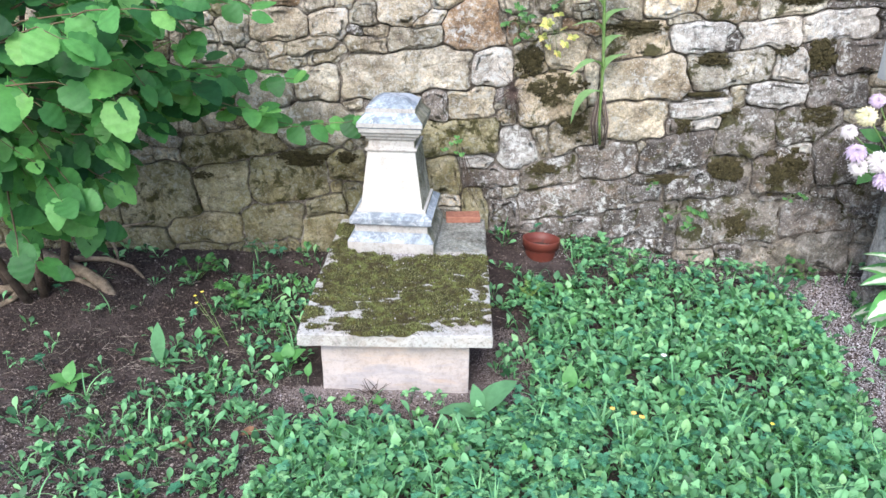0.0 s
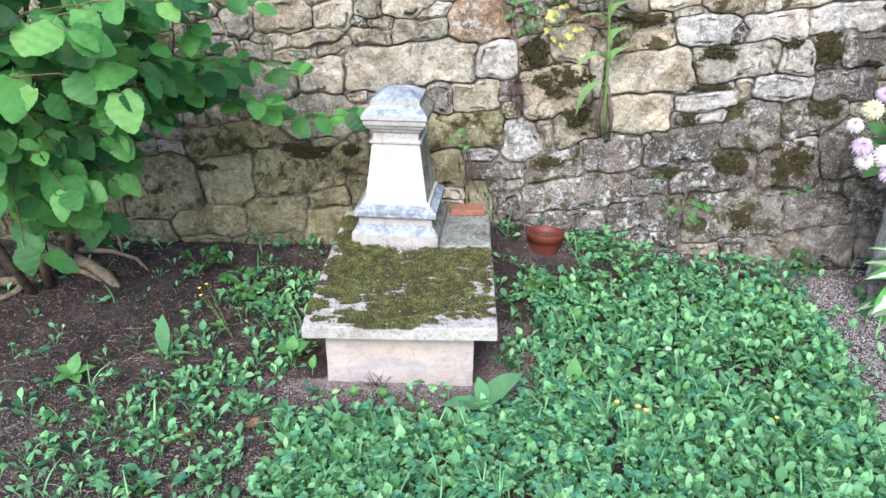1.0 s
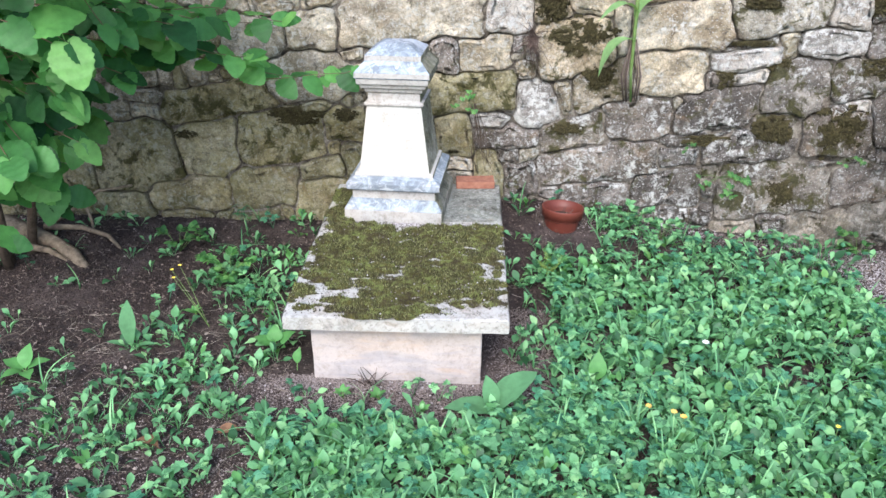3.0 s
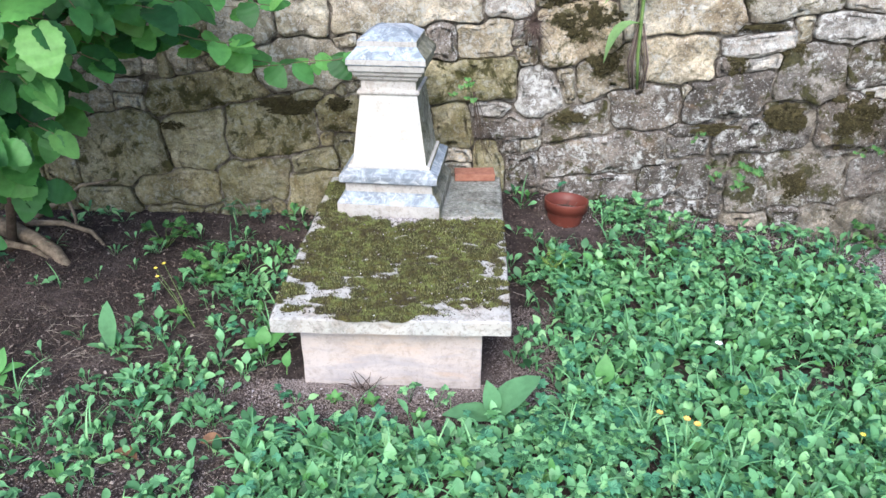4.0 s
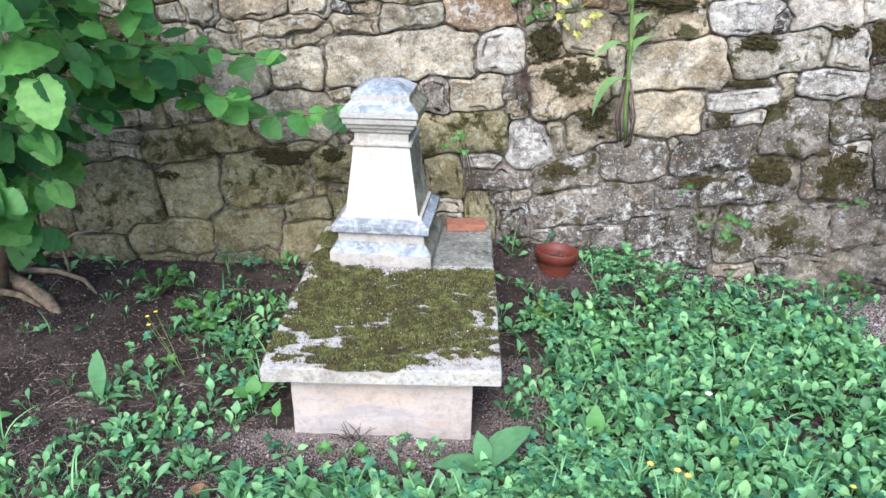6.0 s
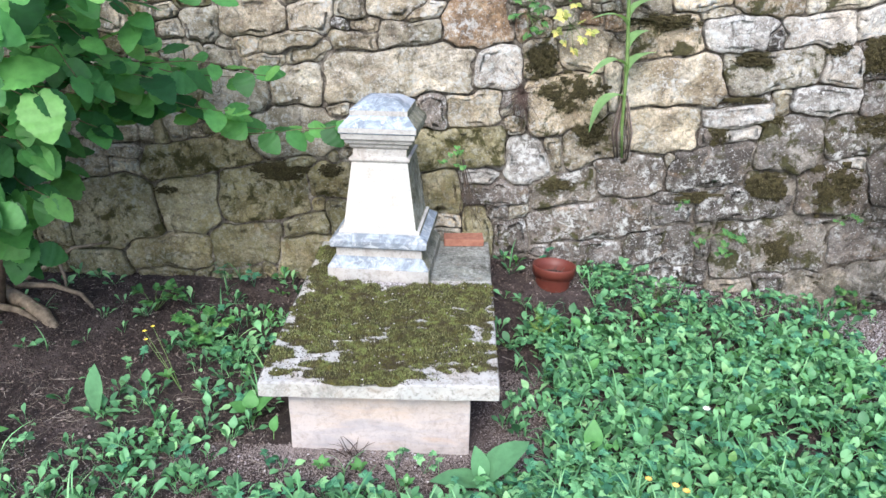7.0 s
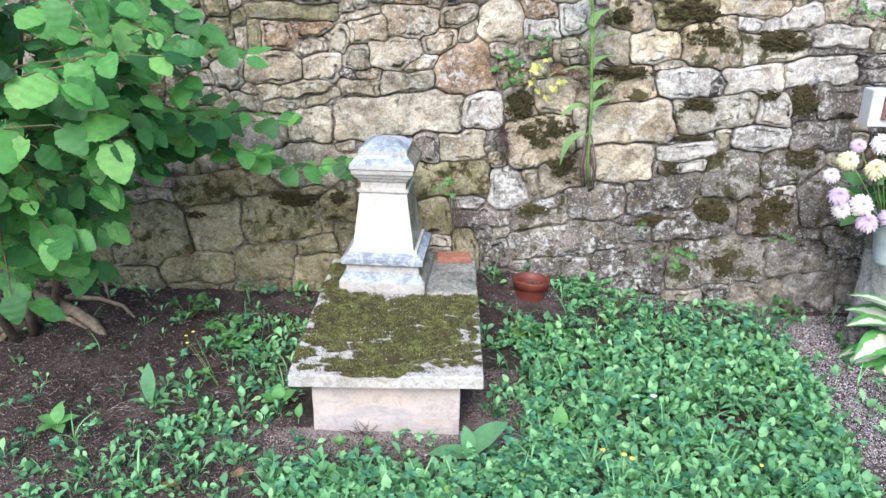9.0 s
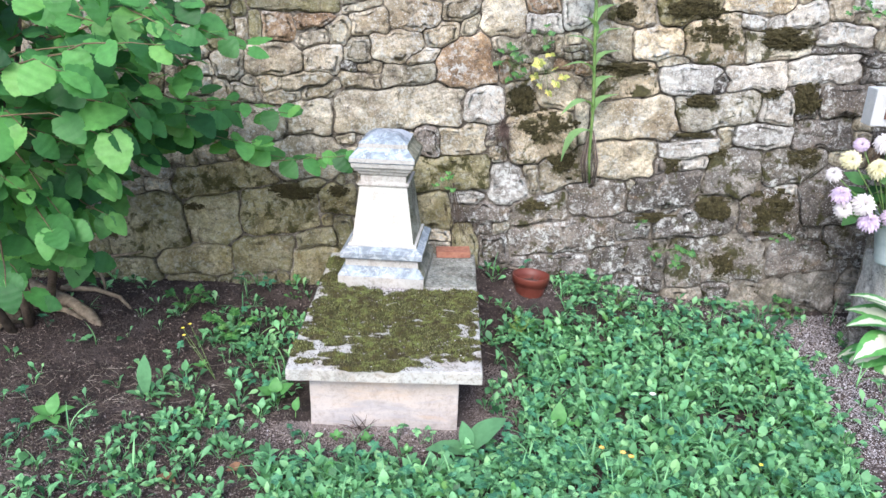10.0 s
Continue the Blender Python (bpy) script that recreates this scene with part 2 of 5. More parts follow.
def box_bm(w, d, h, bevel=0.006, rough=0.0, cuts=0, seed=0):
    """A block standing on z = 0, centred in x and y, with worn edges."""
    bm = bmesh.new()
    bmesh.ops.create_cube(bm, size=1)
    bmesh.ops.scale(bm, vec=(w, d, h), verts=bm.verts[:])
    bmesh.ops.translate(bm, vec=(0, 0, h / 2), verts=bm.verts[:])
    if cuts:
        bmesh.ops.subdivide_edges(bm, edges=bm.edges[:], cuts=cuts, use_grid_fill=True)
    if bevel:
        sharp = [e for e in bm.edges if e.is_manifold and e.calc_face_angle(0) > 0.8]
        bmesh.ops.bevel(bm, geom=sharp, offset=bevel, segments=2, affect='EDGES', profile=0.6)
    if rough:
        for v in bm.verts:
            v.co += noise.noise_vector(v.co * 14 + Vector((seed, 0, 0))) * rough
    return bm


def lathe_square(profile, bevel=0.003):
    """A square-plan body from (half width, height) pairs, bottom to top."""
    bm = bmesh.new()
    rings = []
    for r, z in profile:
        rings.append([bm.verts.new((sx * r, sy * r, z)) for sx, sy in ((-1, -1), (1, -1), (1, 1), (-1, 1))])
    for lo, hi in zip(rings, rings[1:]):
        for i in range(4):
            bm.faces.new((lo[i], lo[(i + 1) % 4], hi[(i + 1) % 4], hi[i]))
    bm.faces.new(rings[-1])
    bm.faces.new(rings[0][::-1])
    if bevel:
        bmesh.ops.bevel(bm, geom=bm.edges[:], offset=bevel, segments=1, affect='EDGES')
    return bm


def tube(points, radii, sides=7):
    """Vertices and faces of a tapered tube along points."""
    verts, faces = [], []
    pts = [Vector(p) for p in points]
    for i, p in enumerate(pts):
        d = (pts[min(i + 1, len(pts) - 1)] - pts[max(i - 1, 0)]).normalized()
        s = d.cross(Vector((0.31, 0.2, 0.93)))
        s = s.normalized() if s.length > 1e-3 else Vector((1, 0, 0))
        u = d.cross(s)
        for k in range(sides):
            a = 2 * math.pi * k / sides
            verts.append(p + (s * math.cos(a) + u * math.sin(a)) * radii[i])
    for i in range(len(pts) - 1):
        for k in range(sides):
            a, b = i * sides + k, i * sides + (k + 1) % sides
            faces.append((a, b, b + sides, a + sides))
    faces.append(tuple(range(sides - 1, -1, -1)))
    faces.append(tuple((len(pts) - 1) * sides + k for k in range(sides)))
    return verts, faces


def leaf_shape(length, widths, curl=0.25, fold=0.25, stalk=0.0, wave=0.0, thick=0.0):
    """A leaf along +y from its stalk, face up: a row of half widths from base to tip, folded along its rib."""
    verts, faces = [], []
    n = len(widths) - 1
    for i, w in enumerate(widths):
        t = i / n
        y = stalk + length * t
        z = curl * length * (t - t * t * 1.5)
        ww = wave * math.sin(i * 2.4) * length
        verts += [Vector((-w * length, y - 0.12 * w * length, z + fold * w * length + ww)), Vector((0, y, z)), Vector((w * length, y - 0.12 * w * length, z + fold * w * length - ww))]
    for i in range(n):
        k = i * 3
        faces += [(k, k + 1, k + 4, k + 3), (k + 1, k + 2, k + 5, k + 4)]
    if stalk:
        s = len(verts)
        r = 0.012 * length + 0.0006
        verts += [Vector((-r, 0, -stalk * 0.2)), Vector((r, 0, -stalk * 0.2)), Vector((r, stalk, 0)), Vector((-r, stalk, 0))]
        faces.append((s, s + 1, s + 2, s + 3))
    return verts, faces


def place(shape, m):
    return [m @ v for v in shape[0]], shape[1]


SPOON = (0.04, 0.07, 0.13, 0.21, 0.265, 0.275, 0.22, 0.07)
OVAL = (0.05, 0.19, 0.285, 0.325, 0.315, 0.25, 0.13, 0.02)
BLADE = (0.02, 0.022, 0.022, 0.02, 0.014, 0.002)
HEART = (0.10, 0.40, 0.47, 0.45, 0.36, 0.20, 0.01)


# ---- ground ----
def smooth(a, b, x):
    t = min(1.0, max(0.0, (x - a) / (b - a)))
    return t * t * (3 - 2 * t)


def ground_z(x, y):
    near = smooth(2.7, 3.4, y)
    z = 0.15 * math.exp(-((x - 0.25) / 0.55) ** 2) * near + 0.03 * smooth(-0.2, -0.8, x) * near - 0.06 * smooth(1.1, 1.9, x) * near
    if abs(x) < 6 and -2 < y < 6:
        z += 0.012 * noise.noise(Vector((x * 3, y * 3, 0))) + 0.006 * noise.noise(Vector((x * 11, y * 11, 3)))
    return z


def build_ground():
    def axis(lo, hi, step, far):
        mid = [lo + step * i for i in range(int((hi - lo) / step) + 1)]
        out, d, right = [], step, []
        x = lo
        while x > -far:
            d *= 1.45
            x -= d
            out.append(x)
        x, d = mid[-1], step
        while x < far:
            d *= 1.45
            x += d
            right.append(x)
        return out[::-1] + mid + right
    xs, ys = axis(-2.6, 2.4, 0.03, 400), axis(1.2, 3.6, 0.03, 400)
    verts = [(x, y, ground_z(x, y)) for y in ys for x in xs]
    w = len(xs)
    faces = [(j * w + i, j * w + i + 1, (j + 1) * w + i + 1, (j + 1) * w + i) for j in range(len(ys) - 1) for i in range(w - 1)]
    g = link_mesh("ground", verts, faces, EARTH)
    return tagged(g, "bare brown earth strewn with dry litter", "ground", kind="structure")


build_ground()


# ---- tomb ----
def build_tomb():
    tomb = empty("tomb", (-0.243, 2.16, 0))
    tagged(tomb, "small pale stone tomb with a mossy slab and an obelisk stump", "tomb")
    base = part("base", box_bm(0.57, 1.05, 0.26, 0.005, 0.0025, 10, 1), TOMB_BASE, tomb, "pinkish limestone base block")
    base.location = (-0.004, 0.525, -0.02)
    slab = part("slab", box_bm(0.735, 1.15, 0.05, 0.012, 0.003, 24, 5), SLAB, tomb, "lichened limestone slab")
    slab.location = (0.0, 0.52, 0.236)
    top = 0.286
    end = part("slab_end", box_bm(0.30, 0.40, 0.014, 0.005, 0.003, 12, 9), SLAB_END, slab, "bare grey green end of the slab")
    end.location = (0.214, 0.373, 0.045)
    return tomb, top


tomb, slab_top = build_tomb()


def build_pedestal(z):
    ped = empty("tomb_obelisk", (-0.304, 3.031, z))
    ped.rotation_euler = (0, 0, radians(-4.5))
    tagged(ped, "white limestone obelisk stump with moulded plinth and hipped cap", "gravestone")
    q = lathe_square([(0.200, -0.004), (0.200, 0.056), (0.197, 0.060), (0.171, 0.092), (0.169, 0.132)])
    part("plinth", q, TOMB_PLINTH, ped, "moulded limestone plinth")
    q = lathe_square([(0.168, 0.126), (0.189, 0.137), (0.190, 0.162), (0.158, 0.186), (0.15, 0.188)], 0.002)
    part("plinth_moulding", q, TOMB_SKYLIT, ped, "weathered moulding with the sky's blue grey in its colour")
    q = lathe_square([(0.150, 0.180), (0.159, 0.186), (0.158, 0.196), (0.144, 0.198), (0.142, 0.203), (0.108, 0.462)], 0.0015)
    part("shaft", q, TOMB, ped, "tapering white shaft")
    q = lathe_square([(0.106, 0.458), (0.117, 0.463), (0.117, 0.473), (0.104, 0.478), (0.103, 0.508), (0.113, 0.517), (0.115, 0.528), (0.126, 0.533), (0.130, 0.546), (0.139, 0.551), (0.141, 0.572), (0.139, 0.575)], 0.0015)
    part("cornice", q, TOMB_PLINTH, ped, "stepped white cornice")
    q = lathe_square([(0.139, 0.570), (0.147, 0.576), (0.146, 0.596), (0.110, 0.634), (0.109, 0.655), (0.064, 0.684), (0.046, 0.690)], 0.0012)
    part("cap", q, TOMB_SKYLIT, ped, "weathered hipped cap with the sky's blue grey in its colour")
    return ped


def tint_faces(ped):
    """Paints shade and algae on one side, sky blue on weathered slopes, uprights pale."""
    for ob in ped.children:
        ob.data.materials.append(TOMB_SHADE_ALGAE)
        ob.data.materials.append(TOMB_SKYLIT)
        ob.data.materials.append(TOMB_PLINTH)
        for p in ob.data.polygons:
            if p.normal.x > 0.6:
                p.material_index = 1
            elif ob.name.startswith("plinth") and p.normal.z > 0.3:
                p.material_index = 2
            elif ob.name.startswith("cap") and abs(p.normal.z) < 0.3 and p.area > 0.0005:
                p.material_index = 3


tint_faces(build_pedestal(slab_top))


def build_tile(z):
    bm = box_bm(0.172, 0.085, 0.032, 0.004, 0.0015, 4, 2)
    ob = part("tile_piece", bm, BRICK)
    ob.matrix_world = pose(0.012, 3.232, z + 0.010, 0, 0, 3)
    tagged(ob, "broken piece of red clay tile lying on the slab", "tile")


build_tile(slab_top)


# ---- moss on the slab ----
def moss_mask(x, y):
    """Where the slab carries moss, by its own blotches."""
    d = min(x + 0.606, 0.128 - x, (2.812 + 0.40 * smooth(-0.47, -0.53, x) - y) * 2.0)
    front = y - 2.10 - 0.05 * smooth(-0.22, 0.0, x) - 0.03 * smooth(-0.36, -0.5, x) + 0.055 * math.exp(-((x + 0.27) / 0.09) ** 2)
    d = min(d, front)
    n1 = noise.noise(Vector((x * 3.2, y * 6, 11))) * 0.36 + noise.noise(Vector((x * 9, y * 17, 2))) * 0.42 + noise.noise(Vector((x * 26, y * 40, 5))) * 0.34
    return min(d * 7.0 + 0.06, 0.36) + n1 * 1.25 - 0.13 - 0.22 * smooth(2.34, 2.12, y) + 0.5 * math.exp(-((x + 0.27) / 0.09) ** 2) * smooth(2.25, 2.12, y)


def moss_height(x, y, k):
    lump = 0.5 + 0.5 * noise.noise(Vector((x * 28, y * 34, 1))) + 0.45 * noise.noise(Vector((x * 75, y * 85, 1)))
    return min(1, max(0, k * 2.2)) * max(0.002, 0.004 + 0.017 * lump)


def build_slab_moss():
    moss = empty("moss_carpet", (0, 0, slab_top))
    tagged(moss, "olive green moss carpet grown over the tomb slab", "moss", kind="stuff")
    nx, ny, sx, sy = 210, 310, 0.74 / 210, 1.1 / 310
    verts, faces, ids = [], [], {}
    hgt = {}
    for j in range(ny + 1):
        for i in range(nx + 1):
            x, y = -0.613 + sx * i, 2.095 + sy * j
            k = moss_mask(x, y)
            hgt[i, j] = k
    def vid(i, j):
        if (i, j) not in ids:
            x, y = -0.613 + sx * i, 2.095 + sy * j
            ids[i, j] = len(verts)
            verts.append((x, y, 0.001 + moss_height(x, y, hgt[i, j])))
        return ids[i, j]
    for j in range(ny):
        for i in range(nx):
            if max(hgt[i, j], hgt[i + 1, j], hgt[i, j + 1], hgt[i + 1, j + 1]) > 0.0:
                faces.append((vid(i, j), vid(i + 1, j), vid(i + 1, j + 1), vid(i, j + 1)))
    link_mesh("moss_cushion", verts, faces, MOSS_SHEET, moss)
    h = Heap()
    for _ in range(85000):
        x, y = rng.uniform(-0.61, 0.12), rng.uniform(2.095, 3.2)
        k = moss_mask(x, y)
        if k < -0.10 * rng.random():
            continue
        z = moss_height(x, y, k)
        a, s = rng.uniform(0, 6.28), rng.uniform(0.004, 0.011)
        dx, dy = math.cos(a) * 0.0019, math.sin(a) * 0.0019
        lx, ly = rng.uniform(-0.004, 0.004), rng.uniform(-0.004, 0.004)
        h.add([(x - dx, y - dy, z), (x + dx, y + dy, z), (x + lx, y + ly, z + s)], [(0, 1, 2)])
    h.done("moss_tips", MOSS, moss, False)
    # droppings of soil and pale grit in front of the obelisk
    g = Heap()
    for _ in range(420):
        x, y = rng.gauss(-0.25, 0.16), 2.83 - abs(rng.gauss(0, 0.03))
        if not -0.55 < x < 0.1:
            continue
        chip(g, x, y, 0.003, rng.uniform(0.002, 0.007))
    for _ in range(190):
        chip(g, rng.uniform(-0.6, 0.11), rng.uniform(2.11, 2.8), 0.014, rng.uniform(0.0015, 0.0055))
    dirt = Heap()
    for _ in range(15000):
        x, y = rng.uniform(-0.605, 0.12), rng.uniform(2.11, 2.84)
        k = moss_mask(x, y)
        if -0.30 * rng.random() < k < 0.12 or (y > 2.78 and rng.random() < 0.5):
            chip(dirt, x, y, 0.002 + max(0, moss_height(x, y, k)), rng.uniform(0.0012, 0.004))
    dirt.done("crumbs", CRUMB, moss, False, "dark crumbs of soil at the moss edge")
    ob = g.done("grit", GRAVEL, moss, False)
    ob["label"] = "grit and crumbs lying on the moss"


def chip(h, x, y, z, s):
    """A small angular pebble."""
    p = [Vector((rng.uniform(0.5, 1) * c * s, rng.uniform(0.5, 1) * d * s, e * s * 0.7)) for c, d, e in ((1, 0, 0), (0, 1, 0), (-1, 0, 0), (0, -1, 0), (0, 0, 1), (0, 0, -1))]
    m = Matrix.Rotation(rng.uniform(0, 6.28), 3, 'Z')
    o = Vector((x, y, z))
    h.add([o + m @ q for q in p], [(0, 1, 4), (1, 2, 4), (2, 3, 4), (3, 0, 4), (1, 0, 5), (2, 1, 5), (3, 2, 5), (0, 3, 5)])


CRUMB = island_material("dark_crumbs", ((0.0, (0.018, 0.014, 0.011)), (0.8, (0.07, 0.055, 0.045)), (1.0, (0.18, 0.15, 0.13))))
MOSS_SHEET = plain_material("moss_bed", (0.025, 0.02, 0.008), (0.10, 0.09, 0.022), 0.95, 40, 1.0)
build_slab_moss()


# ---- flower pot ----
def build_pot():
    z = ground_z(0.41, 3.22)
    pot = empty("flower_pot", (0.41, 3.225, z - 0.055))
    pot.rotation_euler = (radians(-4), radians(3), 0)
    tagged(pot, "reddish brown plastic flower pot half filled with soil", "flower pot")
    def ring(profile, n=40):
        verts, faces = [], []
        for r, h in profile:
            verts += [(r * math.cos(2 * math.pi * k / n), r * math.sin(2 * math.pi * k / n), h) for k in range(n)]
        for i in range(len(profile) - 1):
            for k in range(n):
                faces.append((i * n + k, i * n + (k + 1) % n, (i + 1) * n + (k + 1) % n, (i + 1) * n + k))
        return verts, faces
    v, f = ring([(0.0, 0.0), (0.066, 0.0), (0.068, 0.004), (0.083, 0.095), (0.084, 0.098)])
    link_mesh("body", v, f, TERRACOTTA, pot)
    v, f = ring([(0.083, 0.095), (0.094, 0.096), (0.097, 0.135), (0.096, 0.139), (0.092, 0.139), (0.088, 0.10), (0.076, 0.06)])
    link_mesh("rim", v, f, TERRACOTTA, pot, label="thick rolled rim")
    v, f = ring([(0.0, 0.088), (0.03, 0.092), (0.06, 0.087), (0.086, 0.085)])
    link_mesh("soil", v, f, SOIL, pot, label="dark soil with dead stalks")
    h = Heap()
    for _ in range(16):
        a, r = rng.uniform(0, 6.28), rng.uniform(0, 0.06)
        x, y = r * math.cos(a), r * math.sin(a)
        h.add(*tube([(x, y, 0.085), (x + rng.uniform(-.02, .02), y + rng.uniform(-.02, .02), 0.09 + rng.uniform(0.005, 0.025))], [0.0015, 0.001], 4))
    tagged(h.done("dead_stalks", DRY, pot, False, "dry brown stalks"), kind="stuff")


build_pot()


# ---- litter, gravel ----
def build_litter():
    h, straws = Heap(), Heap()
    for _ in range(22000):
        x, y = rng.uniform(-2.5, 2.1), rng.uniform(1.2, 3.42)
        if -0.62 < x < 0.12 and 2.1 < y < 3.3:
            continue
        if x > 0.3 and y < 3.2 and rng.random() < 0.7:
            continue
        z = ground_z(x, y) + rng.uniform(0.001, 0.008)
        a, l, w = rng.uniform(0, 6.28), rng.uniform(0.006, 0.045), rng.uniform(0.0004, 0.0012)
        c, s = math.cos(a), math.sin(a)
        lift, bend = rng.uniform(-0.004, 0.012), rng.uniform(-0.3, 0.3) * l
        p = []
        for t in (0, 0.5, 1):
            bx, by = x + c * l * t - s * bend * t * (1 - t) * 4, y + s * l * t + c * bend * t * (1 - t) * 4
            p += [(bx - s * w, by + c * w, z + lift * t), (bx + s * w, by - c * w, z + lift * t + 0.001)]
        h.add(p, [(0, 1, 3, 2), (2, 3, 5, 4)])
    for _ in range(1300):
        # bleached straws
        x, y = rng.uniform(-1.9, -0.6), rng.uniform(1.3, 2.6)
        if rng.random() < 0.25:
            x, y = rng.uniform(0.3, 1.9), rng.uniform(3.0, 3.38)
        l, w, a = rng.uniform(0.03, 0.10), rng.uniform(0.0004, 0.0008), rng.uniform(0, 6.28)
        v, f = tube([(x, y, ground_z(x, y) + 0.004), (x + math.cos(a) * l * 0.5, y + math.sin(a) * l * 0.5, ground_z(x, y) + rng.uniform(0.008, 0.02)), (x + math.cos(a + 0.3) * l, y + math.sin(a + 0.3) * l, ground_z(x, y) + rng.uniform(0.004, 0.02))], [w, w, w * 0.6], 3)
        straws.add(v, f)
    for _ in range(1500):
        x, y = rng.uniform(-2.4, 2.0), rng.uniform(1.2, 3.40)
        if -0.62 < x < 0.12 and 2.1 < y < 3.3:
            continue
        s = rng.uniform(0.008, 0.022)
        sh = leaf_shape(s, OVAL, rng.uniform(-0.3, 0.4), rng.uniform(0, 0.5))
        h.add(*place(sh, pose(x, y, ground_z(x, y) + 0.004, rng.uniform(-25, 25), rng.uniform(-25, 25), rng.uniform(0, 360))))
    for k in range(1200):
        x, y = rng.uniform(-2.4, 1.9), rng.uniform(1.25, 3.4)
        if -0.62 < x < 0.12 and 2.1 < y < 3.3:
            continue
        chip(h, x, y, ground_z(x, y) + 0.002, rng.uniform(0.003, 0.011))
    clods = Heap()
    for _ in range(26000):
        x, y = rng.uniform(-2.45, 0.36), rng.uniform(1.3, 3.42)
        if rng.random() < 0.18:
            x = rng.uniform(0.3, 1.9)
        if -0.62 < x < 0.12 and 2.1 < y < 3.3:
            continue
        s = rng.uniform(0.002, 0.008) * (1.6 if rng.random() < 0.05 else 1)
        chip(clods, x, y, ground_z(x, y) + s * 0.3, s)
    tagged(clods.done("soil_crumbs", CRUMB_BROWN, None, False), "crumbly dark brown soil and bark mulch", "soil", kind="stuff")
    tagged(h.done("dry_litter", DRY, None, False), "dry needles, crumbs and leaf bits on the earth", "litter", kind="stuff")
    tagged(straws.done("dry_straw", STRAW, None, False), "bleached dry grass straws lying on the earth", "straw", kind="stuff")
    g = Heap()
    n = 0
    while n < 7500:
        y = rng.uniform(1.5, 3.36)
        x = rng.gauss(1.86 - 0.16 * (3.2 - y), 0.15)
        if x > 2.3:
            continue
        chip(g, x, y, ground_z(x, y) + 0.002, rng.uniform(0.0015, 0.005) * (1.7 if rng.random() < 0.06 else 1))
        n += 1
    sand = Heap()
    for _ in range(38000):
        x, y = rng.gauss(-0.30, 0.27), 2.18 - abs(rng.gauss(0, 0.12))
        if rng.random() < 0.30:
            x, y = rng.gauss(0.20, 0.07), rng.uniform(1.95, 2.65)
            if x < 0.0 and y > 2.2:
                continue
        chip(sand, x, y, ground_z(x, y) + 0.001, rng.uniform(0.0010, 0.0032))
    for _ in range(160):
        x, y = rng.gauss(-0.25, 0.25), 2.16 - abs(rng.gauss(0, 0.08))
        chip(g, x, y, ground_z(x, y) + 0.002, rng.uniform(0.002, 0.007))
    for _ in range(14000):
        y = rng.uniform(2.0, 3.36)
        x = rng.gauss(1.84 - 0.16 * (3.2 - y), 0.16)
        if x < 2.3:
            chip(g if rng.random() < 0.6 else sand, x, y, ground_z(x, y) + 0.001, rng.uniform(0.0015, 0.005))
    for _ in range(16000):
        # dry crumbs on the open earth
        x, y = rng.uniform(-2.0, -0.5), rng.triangular(1.2, 2.3, 1.3)
        chip(sand, x, y, ground_z(x, y) + 0.001, rng.uniform(0.0015, 0.005))
    for _ in range(4500):
        x, y = rng.uniform(0.5, 1.9), 3.38 - abs(rng.gauss(0, 0.09))
        chip(sand, x, y, ground_z(x, y) + 0.001, rng.uniform(0.0015, 0.005))
    tagged(sand.done("sandy_soil", SAND, None, False), "trodden pinkish sandy soil round the tomb and along the wall", "soil", kind="stuff")
    for _ in range(500):
        x, y = rng.uniform(0.3, 1.8), rng.uniform(3.2, 3.4)
        chip(g, x, y, ground_z(x, y) + 0.003, rng.uniform(0.002, 0.007))
    tagged(g.done("gravel", GRAVEL, None, False), "pale pinkish gravel and grit scattered beside the graves", "gravel", kind="stuff")


STRAW = island_material("straw", ((0.0, (0.09, 0.07, 0.052)), (0.6, (0.20, 0.165, 0.13)), (1.0, (0.42, 0.365, 0.30))))
SAND = island_material("sandy_crumbs", ((0.0, (0.125, 0.098, 0.090)), (0.5, (0.215, 0.175, 0.162)), (1.0, (0.36, 0.305, 0.285))))
CRUMB_BROWN = island_material("brown_crumbs", ((0.0, (0.018, 0.012, 0.010)), (0.6, (0.062, 0.043, 0.036)), (0.92, (0.12, 0.09, 0.076)), (1.0, (0.28, 0.225, 0.195))))
build_litter()


# ---- ground cover ----
EDGE_AT_WALL, EDGE_RUN = 1.66, 0.13


